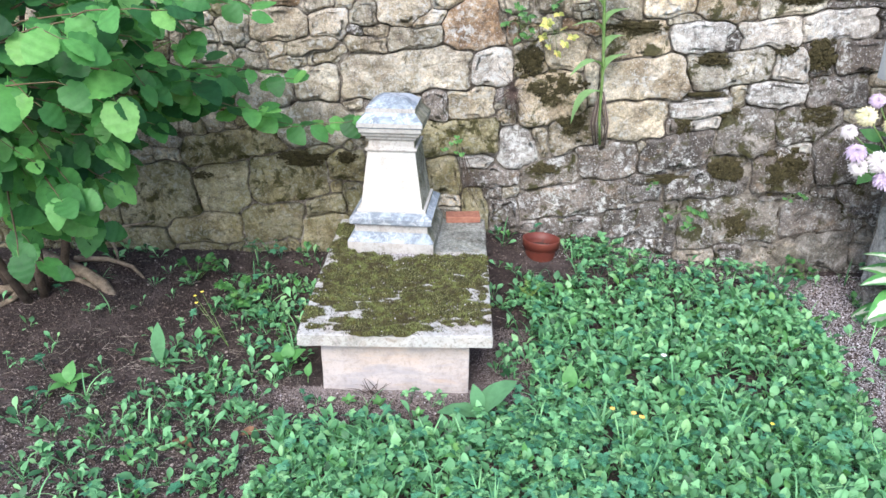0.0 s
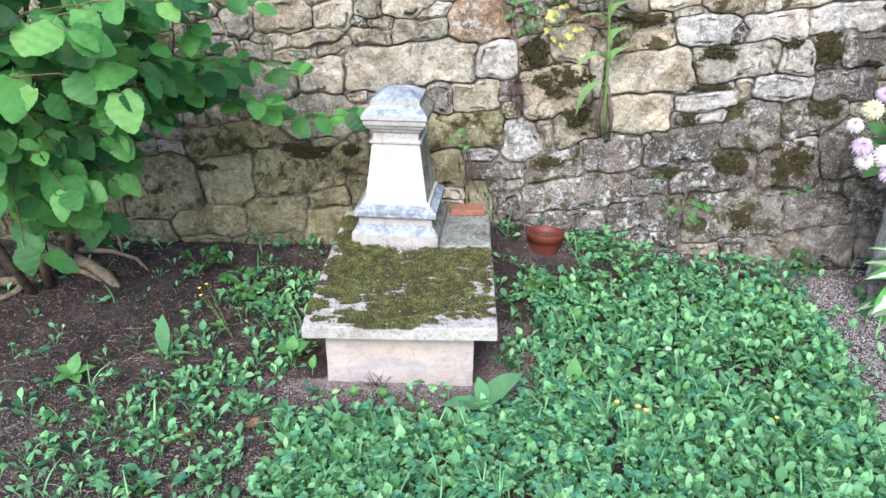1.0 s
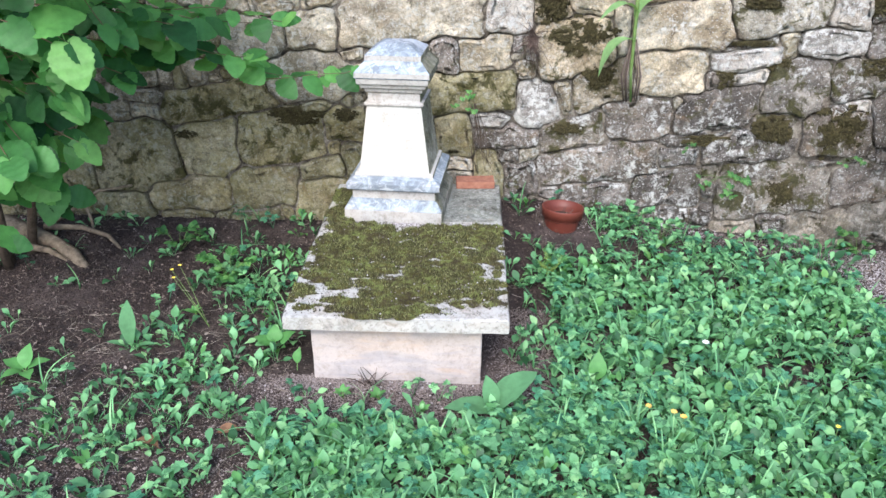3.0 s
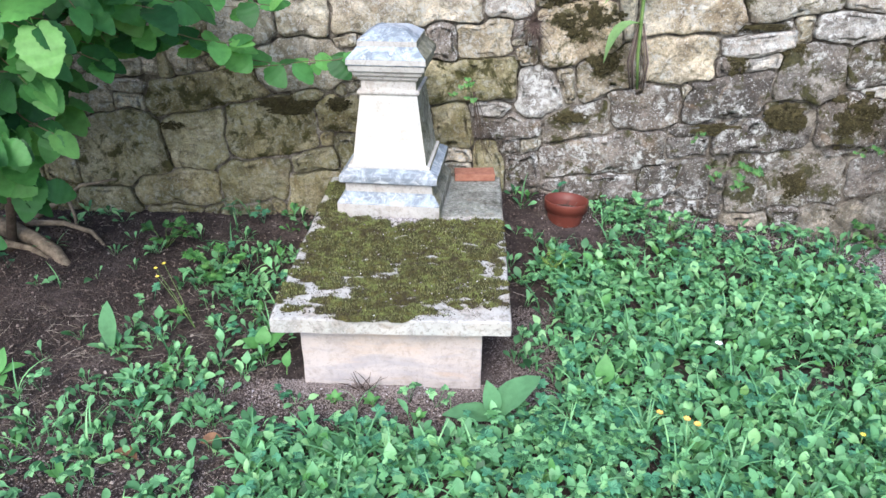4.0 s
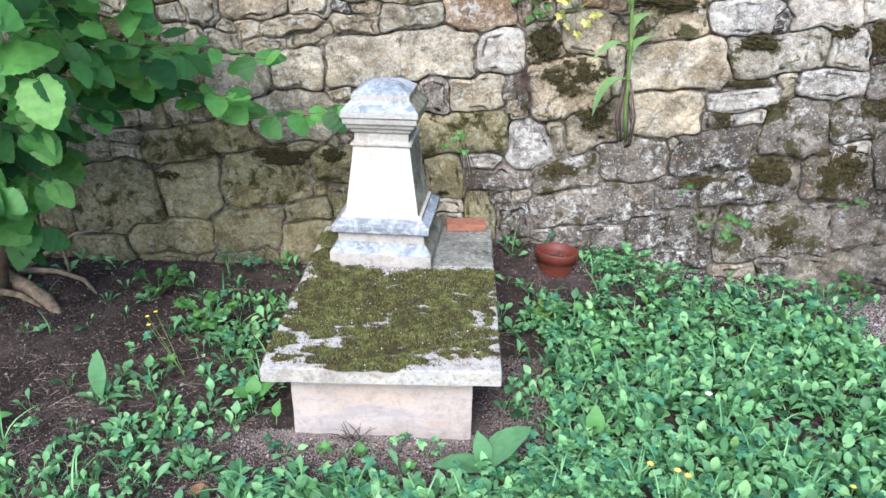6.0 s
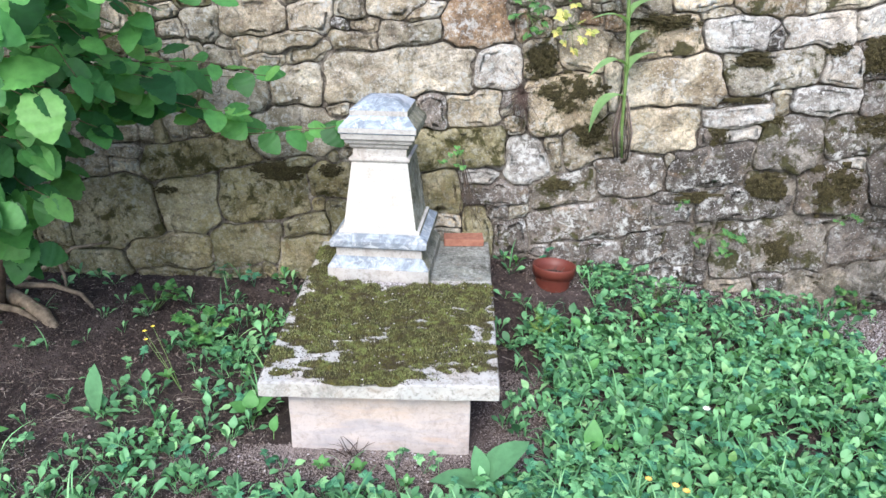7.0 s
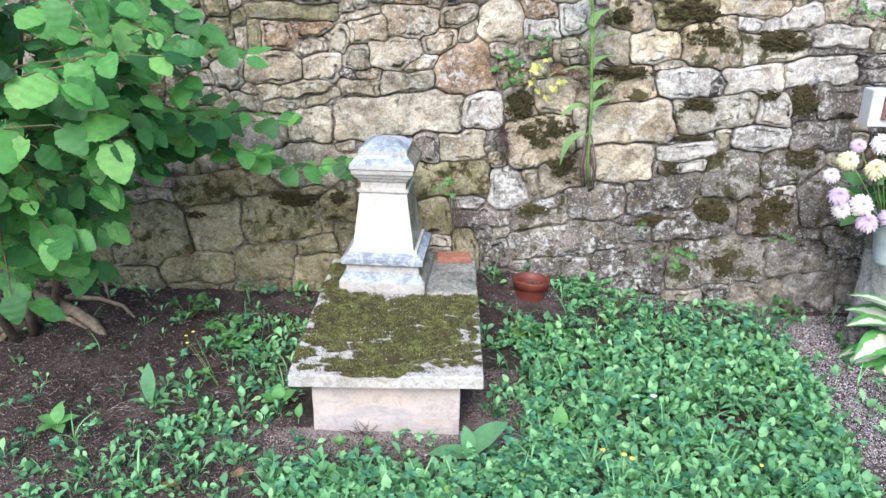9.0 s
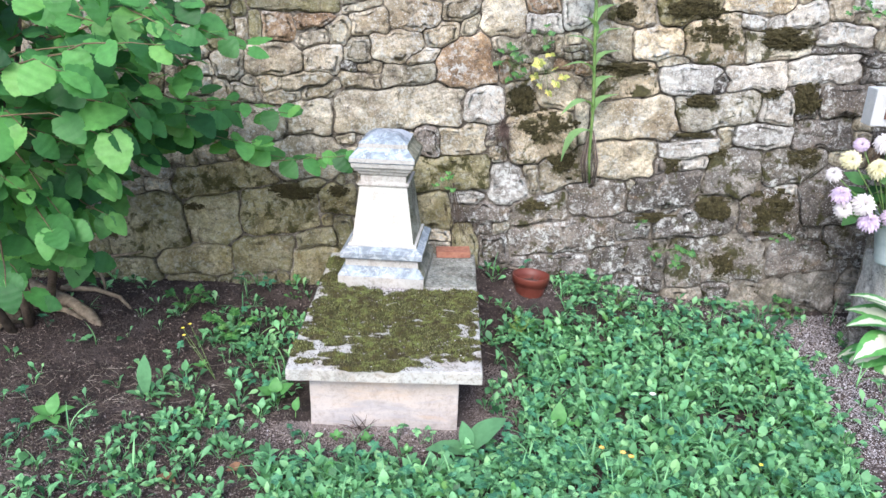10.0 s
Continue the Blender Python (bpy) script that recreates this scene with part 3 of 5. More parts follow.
def cover_density(x, y):
    if -0.64 < x < 0.15 and 2.08 < y < 3.35 or math.hypot(x - 0.41, y - 3.19) < 0.15:
        return 0
    edge = EDGE_AT_WALL - EDGE_RUN * (3.2 - y) + 0.06 * noise.noise(Vector((y * 5, 1, 1)))
    patch = 0.65 + 0.5 * noise.noise(Vector((x * 3.1, y * 3.1, 4)))
    if x > edge:
        return 0.05 if x < 1.95 else 0.02
    left = 0.30 + 0.05 * noise.noise(Vector((y * 6, 7, 1)))
    if y < 1.93 + 0.10 * smooth(0.0, 0.15, x) + 0.05 * noise.noise(Vector((x * 4, 3, 8))) and x > -0.65:
        return 1.0 if (y < 1.87 or x > 0.1) else 0.6
    if x > left and y < 3.22 - 0.28 * smooth(0.9, 1.6, x):
        gap = smooth(0.02, 0.25, noise.noise(Vector((x * 5.5, y * 5.5, 9))))
        return (0.62 + 0.3 * patch) * (1 - 0.55 * gap) * (1 - 0.75 * smooth(2.65, 3.15, y) * (1.2 - patch))
    if x > left:
        return 0.22 if y < 3.34 else 0.04
    if x > 0.14:
        return 0.16 if y < 2.5 else 0.08
    if -0.75 < x < 0.14 and y < 2.16:
        return 0.05
    if x > -1.25 - 0.2 * smooth(2.2, 1.7, y):
        if y < 2.5:
            return 0.22 * patch + 0.04
        return 0.32 * patch if (x > -1.1 and y < 3.0) else 0.05
    return (0.17 * patch if y < 2.1 else 0.02)


TONGUE = (0.04, 0.08, 0.13, 0.175, 0.195, 0.19, 0.14, 0.03)


def build_cover():
    greens = {"ground_leaf": Heap(), "light": Heap(), "grass": Heap(), "dark": Heap()}
    n = 0
    near = []
    for _ in range(18300):
        x, y = rng.uniform(-2.3, 2.2), rng.uniform(0.75, 3.4)
        if rng.random() > cover_density(x, y) * smooth(0.75, 1.35, y + 0.25 * noise.noise(Vector((x * 2.2, y, 6)))):
            continue
        n += 1
        z = ground_z(x, y)
        kind = rng.random()
        own = None
        if 1.55 < y < 1.98 and -0.85 < x < 0.9 and len(near) < 300:
            own = Heap()
        lobed = 0.26 + (0.30 if (0.0 < x < 0.6 and y < 2.1) or (x > 0.4 and y > 3.0) else 0)
        if kind < lobed:
            pick = "dark" if rng.random() < 0.4 else "ground_leaf"
            heap = own or greens[pick]
            for _k in range(rng.randint(1, 3)):
                s = rng.uniform(0.014, 0.030)
                top = pose(x + rng.uniform(-.03, .03), y + rng.uniform(-.03, .03), z + rng.uniform(0.03, 0.075), rng.uniform(-10, 35), rng.uniform(-20, 20), rng.uniform(0, 360))
                for k in range(5):
                    heap.add(*place(leaf_shape(s * rng.uniform(0.85, 1.1), OVAL, 0.1, 0.2), top @ pose(0, 0, 0, 0, 0, -110 + 55 * k)))
                p = top.translation
                heap.add(*tube([(x, y, z), tuple(p)], [0.0012, 0.0009], 3))
        elif kind < 0.92:
            pick = "light" if rng.random() < 0.05 else "ground_leaf"
            heap = own or greens[pick]
            turn = rng.uniform(0, 360)
            for k in range(rng.randint(3, 6)):
                l = rng.triangular(0.018, 0.066, 0.038) * (0.88 if x < -0.62 else 1.0)
                shape = leaf_shape(l, SPOON if rng.random() < 0.6 else (OVAL if rng.random() < 0.45 else TONGUE), rng.uniform(0.05, 0.45), rng.uniform(0.1, 0.5), rng.uniform(0.01, 0.035), rng.uniform(-0.02, 0.02))
                up = rng.uniform(12, 82)
                heap.add(*place(shape, pose(x, y, z + 0.004, 0, 0, turn + 75 * k + rng.uniform(-25, 25)) @ pose(0, 0.004, 0, up, rng.uniform(-25, 25), 0)))
        else:
            pick = "grass"
            heap = own or greens["grass"]
            for k in range(rng.randint(2, 6)):
                l = rng.uniform(0.06, 0.15)
                heap.add(*place(leaf_shape(l, BLADE, rng.uniform(0.2, 0.7), 0.4), pose(x, y, z, 0, 0, rng.uniform(0, 360)) @ pose(0, 0, 0, rng.uniform(35, 80), 0, 0)))
        if own:
            near.append((pick, own))
    cover = empty("ground_cover")
    tagged(cover, "dense low green ground cover of spoon shaped leaves and grass", "ground cover", kind="stuff")
    mats = {"ground_leaf": LEAF_COVER, "light": LEAF_LIGHT, "dark": LEAF_TEAL, "grass": LEAF_COVER}
    for pick, heap in near:
        heap.done("grass_tuft" if pick == "grass" else "leaf_rosette", mats[pick], cover)
    greens["ground_leaf"].done("leaves", LEAF_COVER, cover)
    greens["light"].done("young_leaves", LEAF_LIGHT, cover, label="lighter young leaves")
    greens["dark"].done("lobed_leaves", LEAF_TEAL, cover, label="bluish lobed leaves")
    greens["grass"].done("grass_blades", LEAF_COVER, cover, label="thin grass blades")


LEAF_TEAL = leaf_material("bluish_leaf", (0.035, 0.14, 0.075), (0.09, 0.27, 0.14), 0.5, 0.22)
build_cover()


# ---- single plants ----
def single_plant(name, label, category, x, y, leaves, widths, material, stem=None, z=None):
    """A plant of its own; leaves: (length, turn, rise, stalk, start height)."""
    base = ground_z(x, y) if z is None else z
    ob = empty(name, (x, y, base))
    tagged(ob, label, category)
    for l, turn, rise, stalk, h in leaves:
        v, f = place(leaf_shape(l, widths, 0.3, 0.25, stalk, 0.012), pose(0, 0, h, 0, 0, turn) @ pose(0, 0, 0, rise, 0, 0))
        link_mesh("leaf", v, f, material, ob)
    if stem:
        v, f = tube([(0, 0, -0.01), (0.004, 0, stem * 0.5), (0, 0.004, stem)], [0.003, 0.0025, 0.002], 5)
        link_mesh("stem", v, f, STEM, ob)
    return ob


BROAD = (0.06, 0.16, 0.23, 0.27, 0.27, 0.23, 0.15, 0.01)
single_plant("mullein_plant", "young mullein rosette with large woolly grey green leaves", "plant", 0.075, 1.985,
             [(0.185, -58, 38, 0.01, 0.02), (0.11, 22, 68, 0.01, 0.02), (0.145, 86, 12, 0.01, 0.015), (0.10, 60, 16, 0.01, 0.015), (0.09, -110, 10, 0.01, 0.01)], BROAD, LEAF_GREY)
single_plant("dock_plant", "single tall dock leaf standing on bare earth", "plant", -1.23, 2.30,
             [(0.16, 12, 76, 0.02, 0), (0.08, -95, 25, 0.02, 0), (0.07, 95, 30, 0.02, 0)], (0.05, 0.10, 0.15, 0.18, 0.17, 0.12, 0.01), LEAF_GREY)
single_plant("seedling_plant", "light green seedling with five pointed leaves", "plant", -1.535, 2.14,
             [(0.085, 0, 55, 0.01, 0.03), (0.08, 75, 25, 0.01, 0.03), (0.08, -70, 25, 0.01, 0.03), (0.07, 140, 15, 0.01, 0.03), (0.07, -140, 15, 0.01, 0.03)], OVAL, LEAF_LIGHT, 0.035)
single_plant("spoon_leaf_plant", "upright rosette of pale oval leaves", "plant", 0.43, 2.16,
             [(0.095, -8, 72, 0.03, 0), (0.06, 70, 45, 0.02, 0), (0.065, -85, 40, 0.02, 0)], OVAL, LEAF_LIGHT)
single_plant("herb_plant", "small oval leaved herb beside the tomb", "plant", -0.70, 2.30,
             [(0.06, 10, 60, 0.03, 0.02), (0.065, -60, 40, 0.03, 0.02), (0.06, 80, 35, 0.03, 0.02), (0.05, -120, 50, 0.02, 0), (0.05, 150, 30, 0.02, 0)], HEART, LEAF_LIGHT, 0.03)
single_plant("small_leaf_plant", "single upright leaf in front of the tomb", "plant", -0.605, 2.20, [(0.055, -20, 70, 0.03, 0)], OVAL, LEAF_LIGHT)
for k, (px, py) in enumerate(((-0.42, 2.06), (-0.30, 2.05), (-1.08, 2.55), (-0.15, 1.98))):
    single_plant("sprout", "tiny light green sprout on bare earth", "plant", px, py,
                 [(rng.uniform(0.025, 0.04), a + k * 20, rng.uniform(30, 60), 0.01, 0.01) for a in range(0, 360, 60)], OVAL, LEAF_LIGHT, 0.02)


def feathery_plant(name, label, x, y, size, count, material, z=None, lean=(0, 0)):
    """A leafy herb with many small leaflets on thin stalks."""
    base = ground_z(x, y) if z is None else z
    ob = empty(name, (x, y, base))
    tagged(ob, label, "plant")
    for k in range(count):
        a, r = rng.uniform(0, 6.28), size * rng.uniform(0.25, 1)
        end = Vector((math.cos(a) * r + lean[0], math.sin(a) * r * 0.6 + lean[1], size * rng.uniform(0.2, 0.8)))
        mid = end * 0.5 + Vector((0, 0, size * 0.2))
        v, f = tube([(0, 0, 0), mid, end], [0.0014, 0.001, 0.0007], 4)
        stem = link_mesh("stem", v, f, STEM, ob)
        leaf = Heap()
        for q in range(7):
            t = 0.35 + 0.65 * q / 6
            p = mid.lerp(end, t)
            for side in (-1, 1):
                leaf.add(*place(leaf_shape(size * rng.uniform(0.15, 0.25), OVAL, 0.2, 0.2), Matrix.Translation(p) @ pose(0, 0, 0, rng.uniform(-10, 40), rng.uniform(-20, 20), math.degrees(a) - 90 + side * 55)))
        leaf.done("feathered_leaf", material, stem)
    return ob


feathery_plant("yarrow_clump", "bright green feathery herb clump beside the tomb", -1.03, 2.84, 0.15, 14, LEAF_LIGHT)
feathery_plant("yarrow_clump", "bright green feathery herb clump beside the tomb", -0.90, 2.74, 0.11, 9, LEAF_COVER)
feathery_plant("fern", "dark green leafy weed in the shade of the wall", -1.33, 3.07, 0.15, 9, LEAF_DARK)
feathery_plant("yellow_green_sedum", "yellow green feathery weed beside the tomb", 0.36, 2.90, 0.10, 12, LEAF_LIGHT)
feathery_plant("weed_clump", "green weed clump growing by the flower pot", 0.72, 3.28, 0.14, 14, LEAF_COVER)
feathery_plant("weed_clump", "green weed clump growing by the flower pot", 0.88, 3.24, 0.12, 10, LEAF_COVER)
feathery_plant("weed_clump", "green weeds rooted at the foot of the wall", 1.83, 3.30, 0.13, 7, LEAF_DARK)
feathery_plant("weed_clump", "small green weed at the side of the slab", 0.19, 2.82, 0.07, 9, LEAF_COVER)


def yellow_flower():
    ob = empty("yellow_hawkbit", (-1.0, 2.47, 0))
    tagged(ob, "thin weed with small yellow flowers", "flower")
    for dx, dz, dy in ((-0.17, 0.17, 0.14), (-0.14, 0.185, 0.15), (-0.165, 0.14, 0.13)):
        v, f = tube([(0, 0, 0), (dx * 0.5, dy * 0.5, dz * 0.55), (dx, dy, dz)], [0.0016, 0.0013, 0.001], 4)
        stem = link_mesh("stem", v, f, STEM, ob)
        h = Heap()
        for k in range(10):
            h.add(*place(leaf_shape(0.009, OVAL, 0.3, 0.1), pose(dx, dy, dz, 0, 0, k * 36) @ pose(0, 0, 0, 30, 0, 0)))
        h.done("flower_head", YELLOW, stem, label="yellow flower head")


YELLOW = plain_material("yellow_petal", (0.75, 0.55, 0.03), (0.85, 0.70, 0.12), 0.6)
ORANGE = plain_material("orange_petal", (0.8, 0.40, 0.05), (0.85, 0.55, 0.15), 0.6)
WHITE_PETAL = plain_material("white_petal", (0.75, 0.72, 0.66), (0.88, 0.86, 0.80), 0.6)
yellow_flower()


def small_flower(x, y, z, material, label, r=0.009):
    base = ground_z(x, y)
    ob = empty("small_flower", (x, y, base))
    tagged(ob, label, "flower")
    v, f = tube([(0, 0, 0), (0.003, 0.002, z * 0.5), (0, 0, z)], [0.0012, 0.001, 0.001], 4)
    stem = link_mesh("stem", v, f, STEM, ob)
    h = Heap()
    for k in range(8):
        h.add(*place(leaf_shape(r, OVAL, 0.2, 0.1), pose(0, 0, z, 0, 0, k * 45) @ pose(0, 0, 0, 35, 0, 0)))
    h.done("flower_head", material, stem)


for fx, fy in ((0.63, 1.94), (0.655, 1.92), (0.56, 1.97)):
    small_flower(fx, fy, 0.07, ORANGE, "tiny orange flower among the leaves", 0.014)
small_flower(0.83, 2.32, 0.08, WHITE_PETAL, "tiny white flower head among the leaves", 0.016)
small_flower(1.10, 1.88, 0.08, YELLOW, "tiny yellow flower among the leaves", 0.01)


def dry_leaf(x, y, size, turn):
    v, f = leaf_shape(size, (0.05, 0.2, 0.3, 0.28, 0.2, 0.01), 0.3, 0.5, 0.015, 0.03)
    ob = link_mesh("fallen_leaf", v, f, DRY_LEAF)
    ob.matrix_world = pose(x, y, ground_z(x, y) + 0.022, 8, 10, turn)
    tagged(ob, "withered brown leaf fallen among the green cover", "leaf")


DRY_LEAF = plain_material("withered_leaf", (0.10, 0.05, 0.026), (0.24, 0.13, 0.07), 0.8, 40)
dry_leaf(-0.79, 1.86, 0.07, -80)
dry_leaf(-0.92, 1.78, 0.08, 70)
dry_leaf(-0.70, 2.72, 0.04, 30)


def dead_tuft():
    ob = empty("dead_grass_tuft", (-0.33, 2.13, 0))
    tagged(ob, "dry dead grass tuft at the foot of the tomb", "grass")
    h = Heap()
    for _ in range(26):
        l = rng.uniform(0.04, 0.10)
        h.add(*place(leaf_shape(l, BLADE, rng.uniform(0.2, 0.6), 0.3), pose(rng.uniform(-.03, .03), rng.uniform(-.015, .01), 0, 0, 0, rng.uniform(0, 360)) @ pose(0, 0, 0, rng.uniform(10, 70), 0, 0)))
    for ex in (-0.035, 0.02):
        h.add(*tube([(0, 0, 0), (ex * 0.6, -0.005, 0.04), (ex, -0.01, 0.085)], [0.0018, 0.0014, 0.0008], 4))
    tagged(h.done("dry_blades", DRY, ob, False), kind="stuff")


dead_tuft()


# ---- shrub ----
def serrate_leaf(length, droop, fold):
    """A broad rounded leaf with a toothed edge, its side veins pressed in."""
    verts, faces = [], []
    n = 16
    for i in range(n + 1):
        t = i / n
        w = 0.43 * math.sin(math.pi * min(1, t * 0.90 + 0.08)) ** 0.72 * (1.16 - 0.36 * t)
        if i == n:
            w = 0.0
        tooth = 1 + (0.05 if i % 2 else -0.04)
        y, z = length * t, -droop * length * t * t
        pucker = 0.009 * length * (1 if i % 4 < 2 else -1)
        for s in (-1, -0.5, 0, 0.5, 1):
            lag = 0.14 * abs(s) * length * w + (0.05 * length * abs(s) if i < 2 else 0)
            verts.append(Vector((s * w * length * (tooth if abs(s) == 1 else 1), y - lag, z + fold * abs(s) * w * length + pucker * (1 if s else 0) - 0.10 * length * s * s * w)))
    for i in range(n):
        for k in range(4):
            a = i * 5 + k
            faces.append((a, a + 1, a + 6, a + 5))
    s = len(verts)
    r = 0.010 * length
    verts += [Vector((-r, -0.26 * length, 0.06 * length)), Vector((r, -0.26 * length, 0.06 * length)), Vector((r, 0.01, 0)), Vector((-r, 0.01, 0))]
    faces.append((s, s + 1, s + 2, s + 3))
    return verts, faces


SHRUB_FOOT = Vector((-2.05, 2.95, 0.0))


def shrub_keeps(p):
    """The outline to which the shrub has grown."""
    x, y, z = p
    if y > wall_y(z) - 0.12 or y < 2.1 or z > 1.85 or z < 0.36 + 0.25 * smooth(-1.75, -1.5, x):
        return False
    lim = -1.62 + 0.26 * smooth(0.5, 0.85, z) + 0.16 * smooth(0.85, 1.15, z) + 0.14 * smooth(1.2, 1.5, z)
    lim += 0.30 * smooth(2.3, 3.1, y) * smooth(0.6, 0.95, z) + 0.05 * math.sin(z * 23 + y * 9)
    return x < lim


def build_shrub():
    shrub = empty("shrub", SHRUB_FOOT)
    tagged(shrub, "big leafy shrub with broad toothed green leaves beside the wall", "shrub")
    shapes = []
    for k in range(5):
        v, f = serrate_leaf(1.0, (0.10, 0.25, 0.35, 0.18, 0.05)[k], (0.20, 0.08, 0.3, 0.12, 0.02)[k])
        me = bpy.data.meshes.new("leaf")
        # stalks are kept short and thin at unit size
        me.from_pydata([tuple(q) for q in v], [], f)
        me.materials.append(LEAF_SINGLE)
        me.shade_smooth()
        shapes.append((me, v, f))
    rest = Heap()
    singles = 0
    stems = Heap()

    def leaf_at(p, heading, size, single=True, dip=-16):
        nonlocal singles
        me, v, f = rng.choice(shapes)
        # blades hang outwards and show their upper face to the open side
        m = Matrix.Translation(p) @ pose(0, 0, 0, 24, 0, 0) @ pose(0, 0, 0, 0, 0, heading) @ pose(0, 0, 0, rng.gauss(dip, 14), rng.gauss(0, 16), 0) @ Matrix.Scale(size, 4)
        if single and singles < 300:
            singles += 1
            ob = new("leaf", me)
            ob.parent = shrub
            ob.matrix_basis = Matrix.Translation(-SHRUB_FOOT) @ m
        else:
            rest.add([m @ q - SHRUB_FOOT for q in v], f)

    def branch(points, thick, every, size, force=False, single=True, turn=0.2, dip=-8):
        pts = [Vector(q) for q in points]
        curve = []
        for i in range(len(pts) - 1):
            for k in range(4):
                curve.append(pts[i].lerp(pts[i + 1], k / 4))
        curve.append(pts[-1])
        for i in range(1, len(curve) - 1):
            curve[i] = curve[i] + noise.noise_vector(curve[i] * 5) * 0.02
        if not force:
            while len(curve) > 2 and not shrub_keeps(curve[-1]):
                curve.pop()
            if len(curve) < 4:
                return
        radii = [max(0.0014, thick * (1 - 0.85 * i / (len(curve) - 1))) for i in range(len(curve))]
        v, f = tube([q - SHRUB_FOOT for q in curve], radii, 5)
        stems.add(v, f)
        total = sum((curve[i + 1] - curve[i]).length for i in range(len(curve) - 1))
        side, run, nxt = 1, 0.0, total * 0.25
        for i in range(len(curve) - 1):
            d = curve[i + 1] - curve[i]
            while run + d.length > nxt:
                p = curve[i] + d * ((nxt - run) / d.length)
                head = math.degrees(math.atan2(d.y, d.x)) - 90 + side * rng.uniform(35, 75)
                # turned towards the light in front
                head = head + turn * ((rng.choice((-150, -110, -180, -220)) - head + 180) % 360 - 180)
                side = -side
                if force or shrub_keeps(p):
                    leaf_at(p + Vector((0, 0, -0.004)), head, size * rng.uniform(0.6, 1.15), single, dip)
                nxt += every * rng.uniform(0.8, 1.2)
            run += d.length
        if force or shrub_keeps(curve[-1]):
            leaf_at(curve[-1], math.degrees(math.atan2(d.y, d.x)) - 90, size * 0.8, single, dip)

    # the sprays that reach out in front of the wall
    branch([(-1.75, 2.75, 1.25), (-1.35, 2.95, 1.12), (-1.05, 3.05, 1.04), (-0.80, 3.15, 1.02)], 0.005, 0.075, 0.125, True)
    branch([(-1.75, 2.80, 1.00), (-1.35, 2.95, 0.96), (-1.05, 3.02, 0.90), (-0.92, 3.05, 0.89)], 0.005, 0.075, 0.125, True)
    branch([(-1.10, 3.00, 0.92), (-0.95, 3.10, 0.84), (-0.78, 3.15, 0.80), (-0.55, 3.20, 0.80)], 0.003, 0.075, 0.105, True)
    branch([(-1.7, 2.7, 1.5), (-1.3, 2.8, 1.5), (-1.05, 2.9, 1.45), (-0.88, 2.95, 1.36)], 0.005, 0.085, 0.13, True)
    branch([(-2.0, 2.3, 1.0), (-1.6, 2.25, 1.16), (-1.4, 2.28, 1.18), (-1.22, 2.32, 1.10)], 0.005, 0.085, 0.14, True)
    branch([(-1.85, 2.6, 1.1), (-1.5, 2.65, 1.16), (-1.25, 2.7, 1.12), (-1.02, 2.78, 1.06)], 0.005, 0.085, 0.125, True)
    branch([(-1.9, 2.5, 1.2), (-1.55, 2.4, 1.36), (-1.3, 2.45, 1.40), (-1.08, 2.55, 1.36)], 0.005, 0.085, 0.15, True)
    branch([(-1.95, 2.4, 1.1), (-1.65, 2.3, 1.30), (-1.47, 2.35, 1.32), (-1.30, 2.38, 1.24)], 0.005, 0.085, 0.15, True)
    branch([(-1.95, 2.8, 0.9), (-1.8, 2.7, 0.75), (-1.72, 2.7, 0.62), (-1.68, 2.75, 0.50)], 0.006, 0.075, 0.14, True)
    branch([(-2.0, 2.7, 0.8), (-1.9, 2.6, 0.65), (-1.84, 2.62, 0.52)], 0.006, 0.075, 0.14, True)
    branch([(-1.9, 2.8, 0.95), (-1.65, 2.85, 0.86), (-1.5, 2.9, 0.78)], 0.005, 0.085, 0.13, True)
    for k in range(5):
        z0 = rng.uniform(0.95, 1.75)
        x1 = rng.uniform(-1.35, -0.92)
        p0 = Vector((-1.75 + rng.uniform(-0.1, 0.1), 2.75, z0 + 0.05))
        p1 = Vector((x1, rng.uniform(2.75, 3.1), z0 - rng.uniform(0.0, 0.18)))
        branch([p0, p0.lerp(p1, 0.5) + Vector((0, 0, 0.06)), p1], 0.004, 0.085, 0.118, True)
    for k in range(16):
        p0 = Vector((-2.05 + rng.uniform(-0.2, 0.1), 2.72 + rng.uniform(-0.2, 0.1), rng.uniform(0.75, 1.15)))
        p1 = Vector((rng.uniform(-1.82, -1.54), rng.uniform(2.45, 2.85), rng.uniform(0.40, 0.98)))
        branch([p0, p0.lerp(p1, 0.55) + Vector((0, 0, 0.08)), p1], 0.005, 0.085, 0.14, True, True, 0.5, -34)
    branch([(-1.35, 3.0, 1.12), (-1.12, 3.0, 1.10), (-0.92, 3.0, 1.08), (-0.74, 3.0, 1.05)], 0.003, 0.055, 0.10, True)
    branch([(-1.40, 2.9, 1.00), (-1.20, 2.92, 0.98), (-1.02, 2.95, 0.94), (-0.88, 2.95, 0.93)], 0.003, 0.055, 0.105, True)
    branch([(-0.98, 3.1, 0.78), (-0.82, 3.1, 0.80), (-0.66, 3.1, 0.82), (-0.50, 3.1, 0.84)], 0.003, 0.06, 0.095, True)
    branch([(-1.20, 2.8, 1.50), (-1.00, 2.8, 1.42), (-0.84, 2.8, 1.34)], 0.003, 0.06, 0.105, True)
    # leafy sprays nearest the open ground
    branch([(-1.62, 2.35, 1.30), (-1.40, 2.22, 1.38), (-1.28, 2.18, 1.34)], 0.004, 0.075, 0.125, True, True, 0.5, -34)
    branch([(-1.50, 2.40, 1.34), (-1.24, 2.26, 1.42), (-1.08, 2.25, 1.44), (-0.98, 2.28, 1.42)], 0.004, 0.08, 0.12, True, True, 0.4, -28)
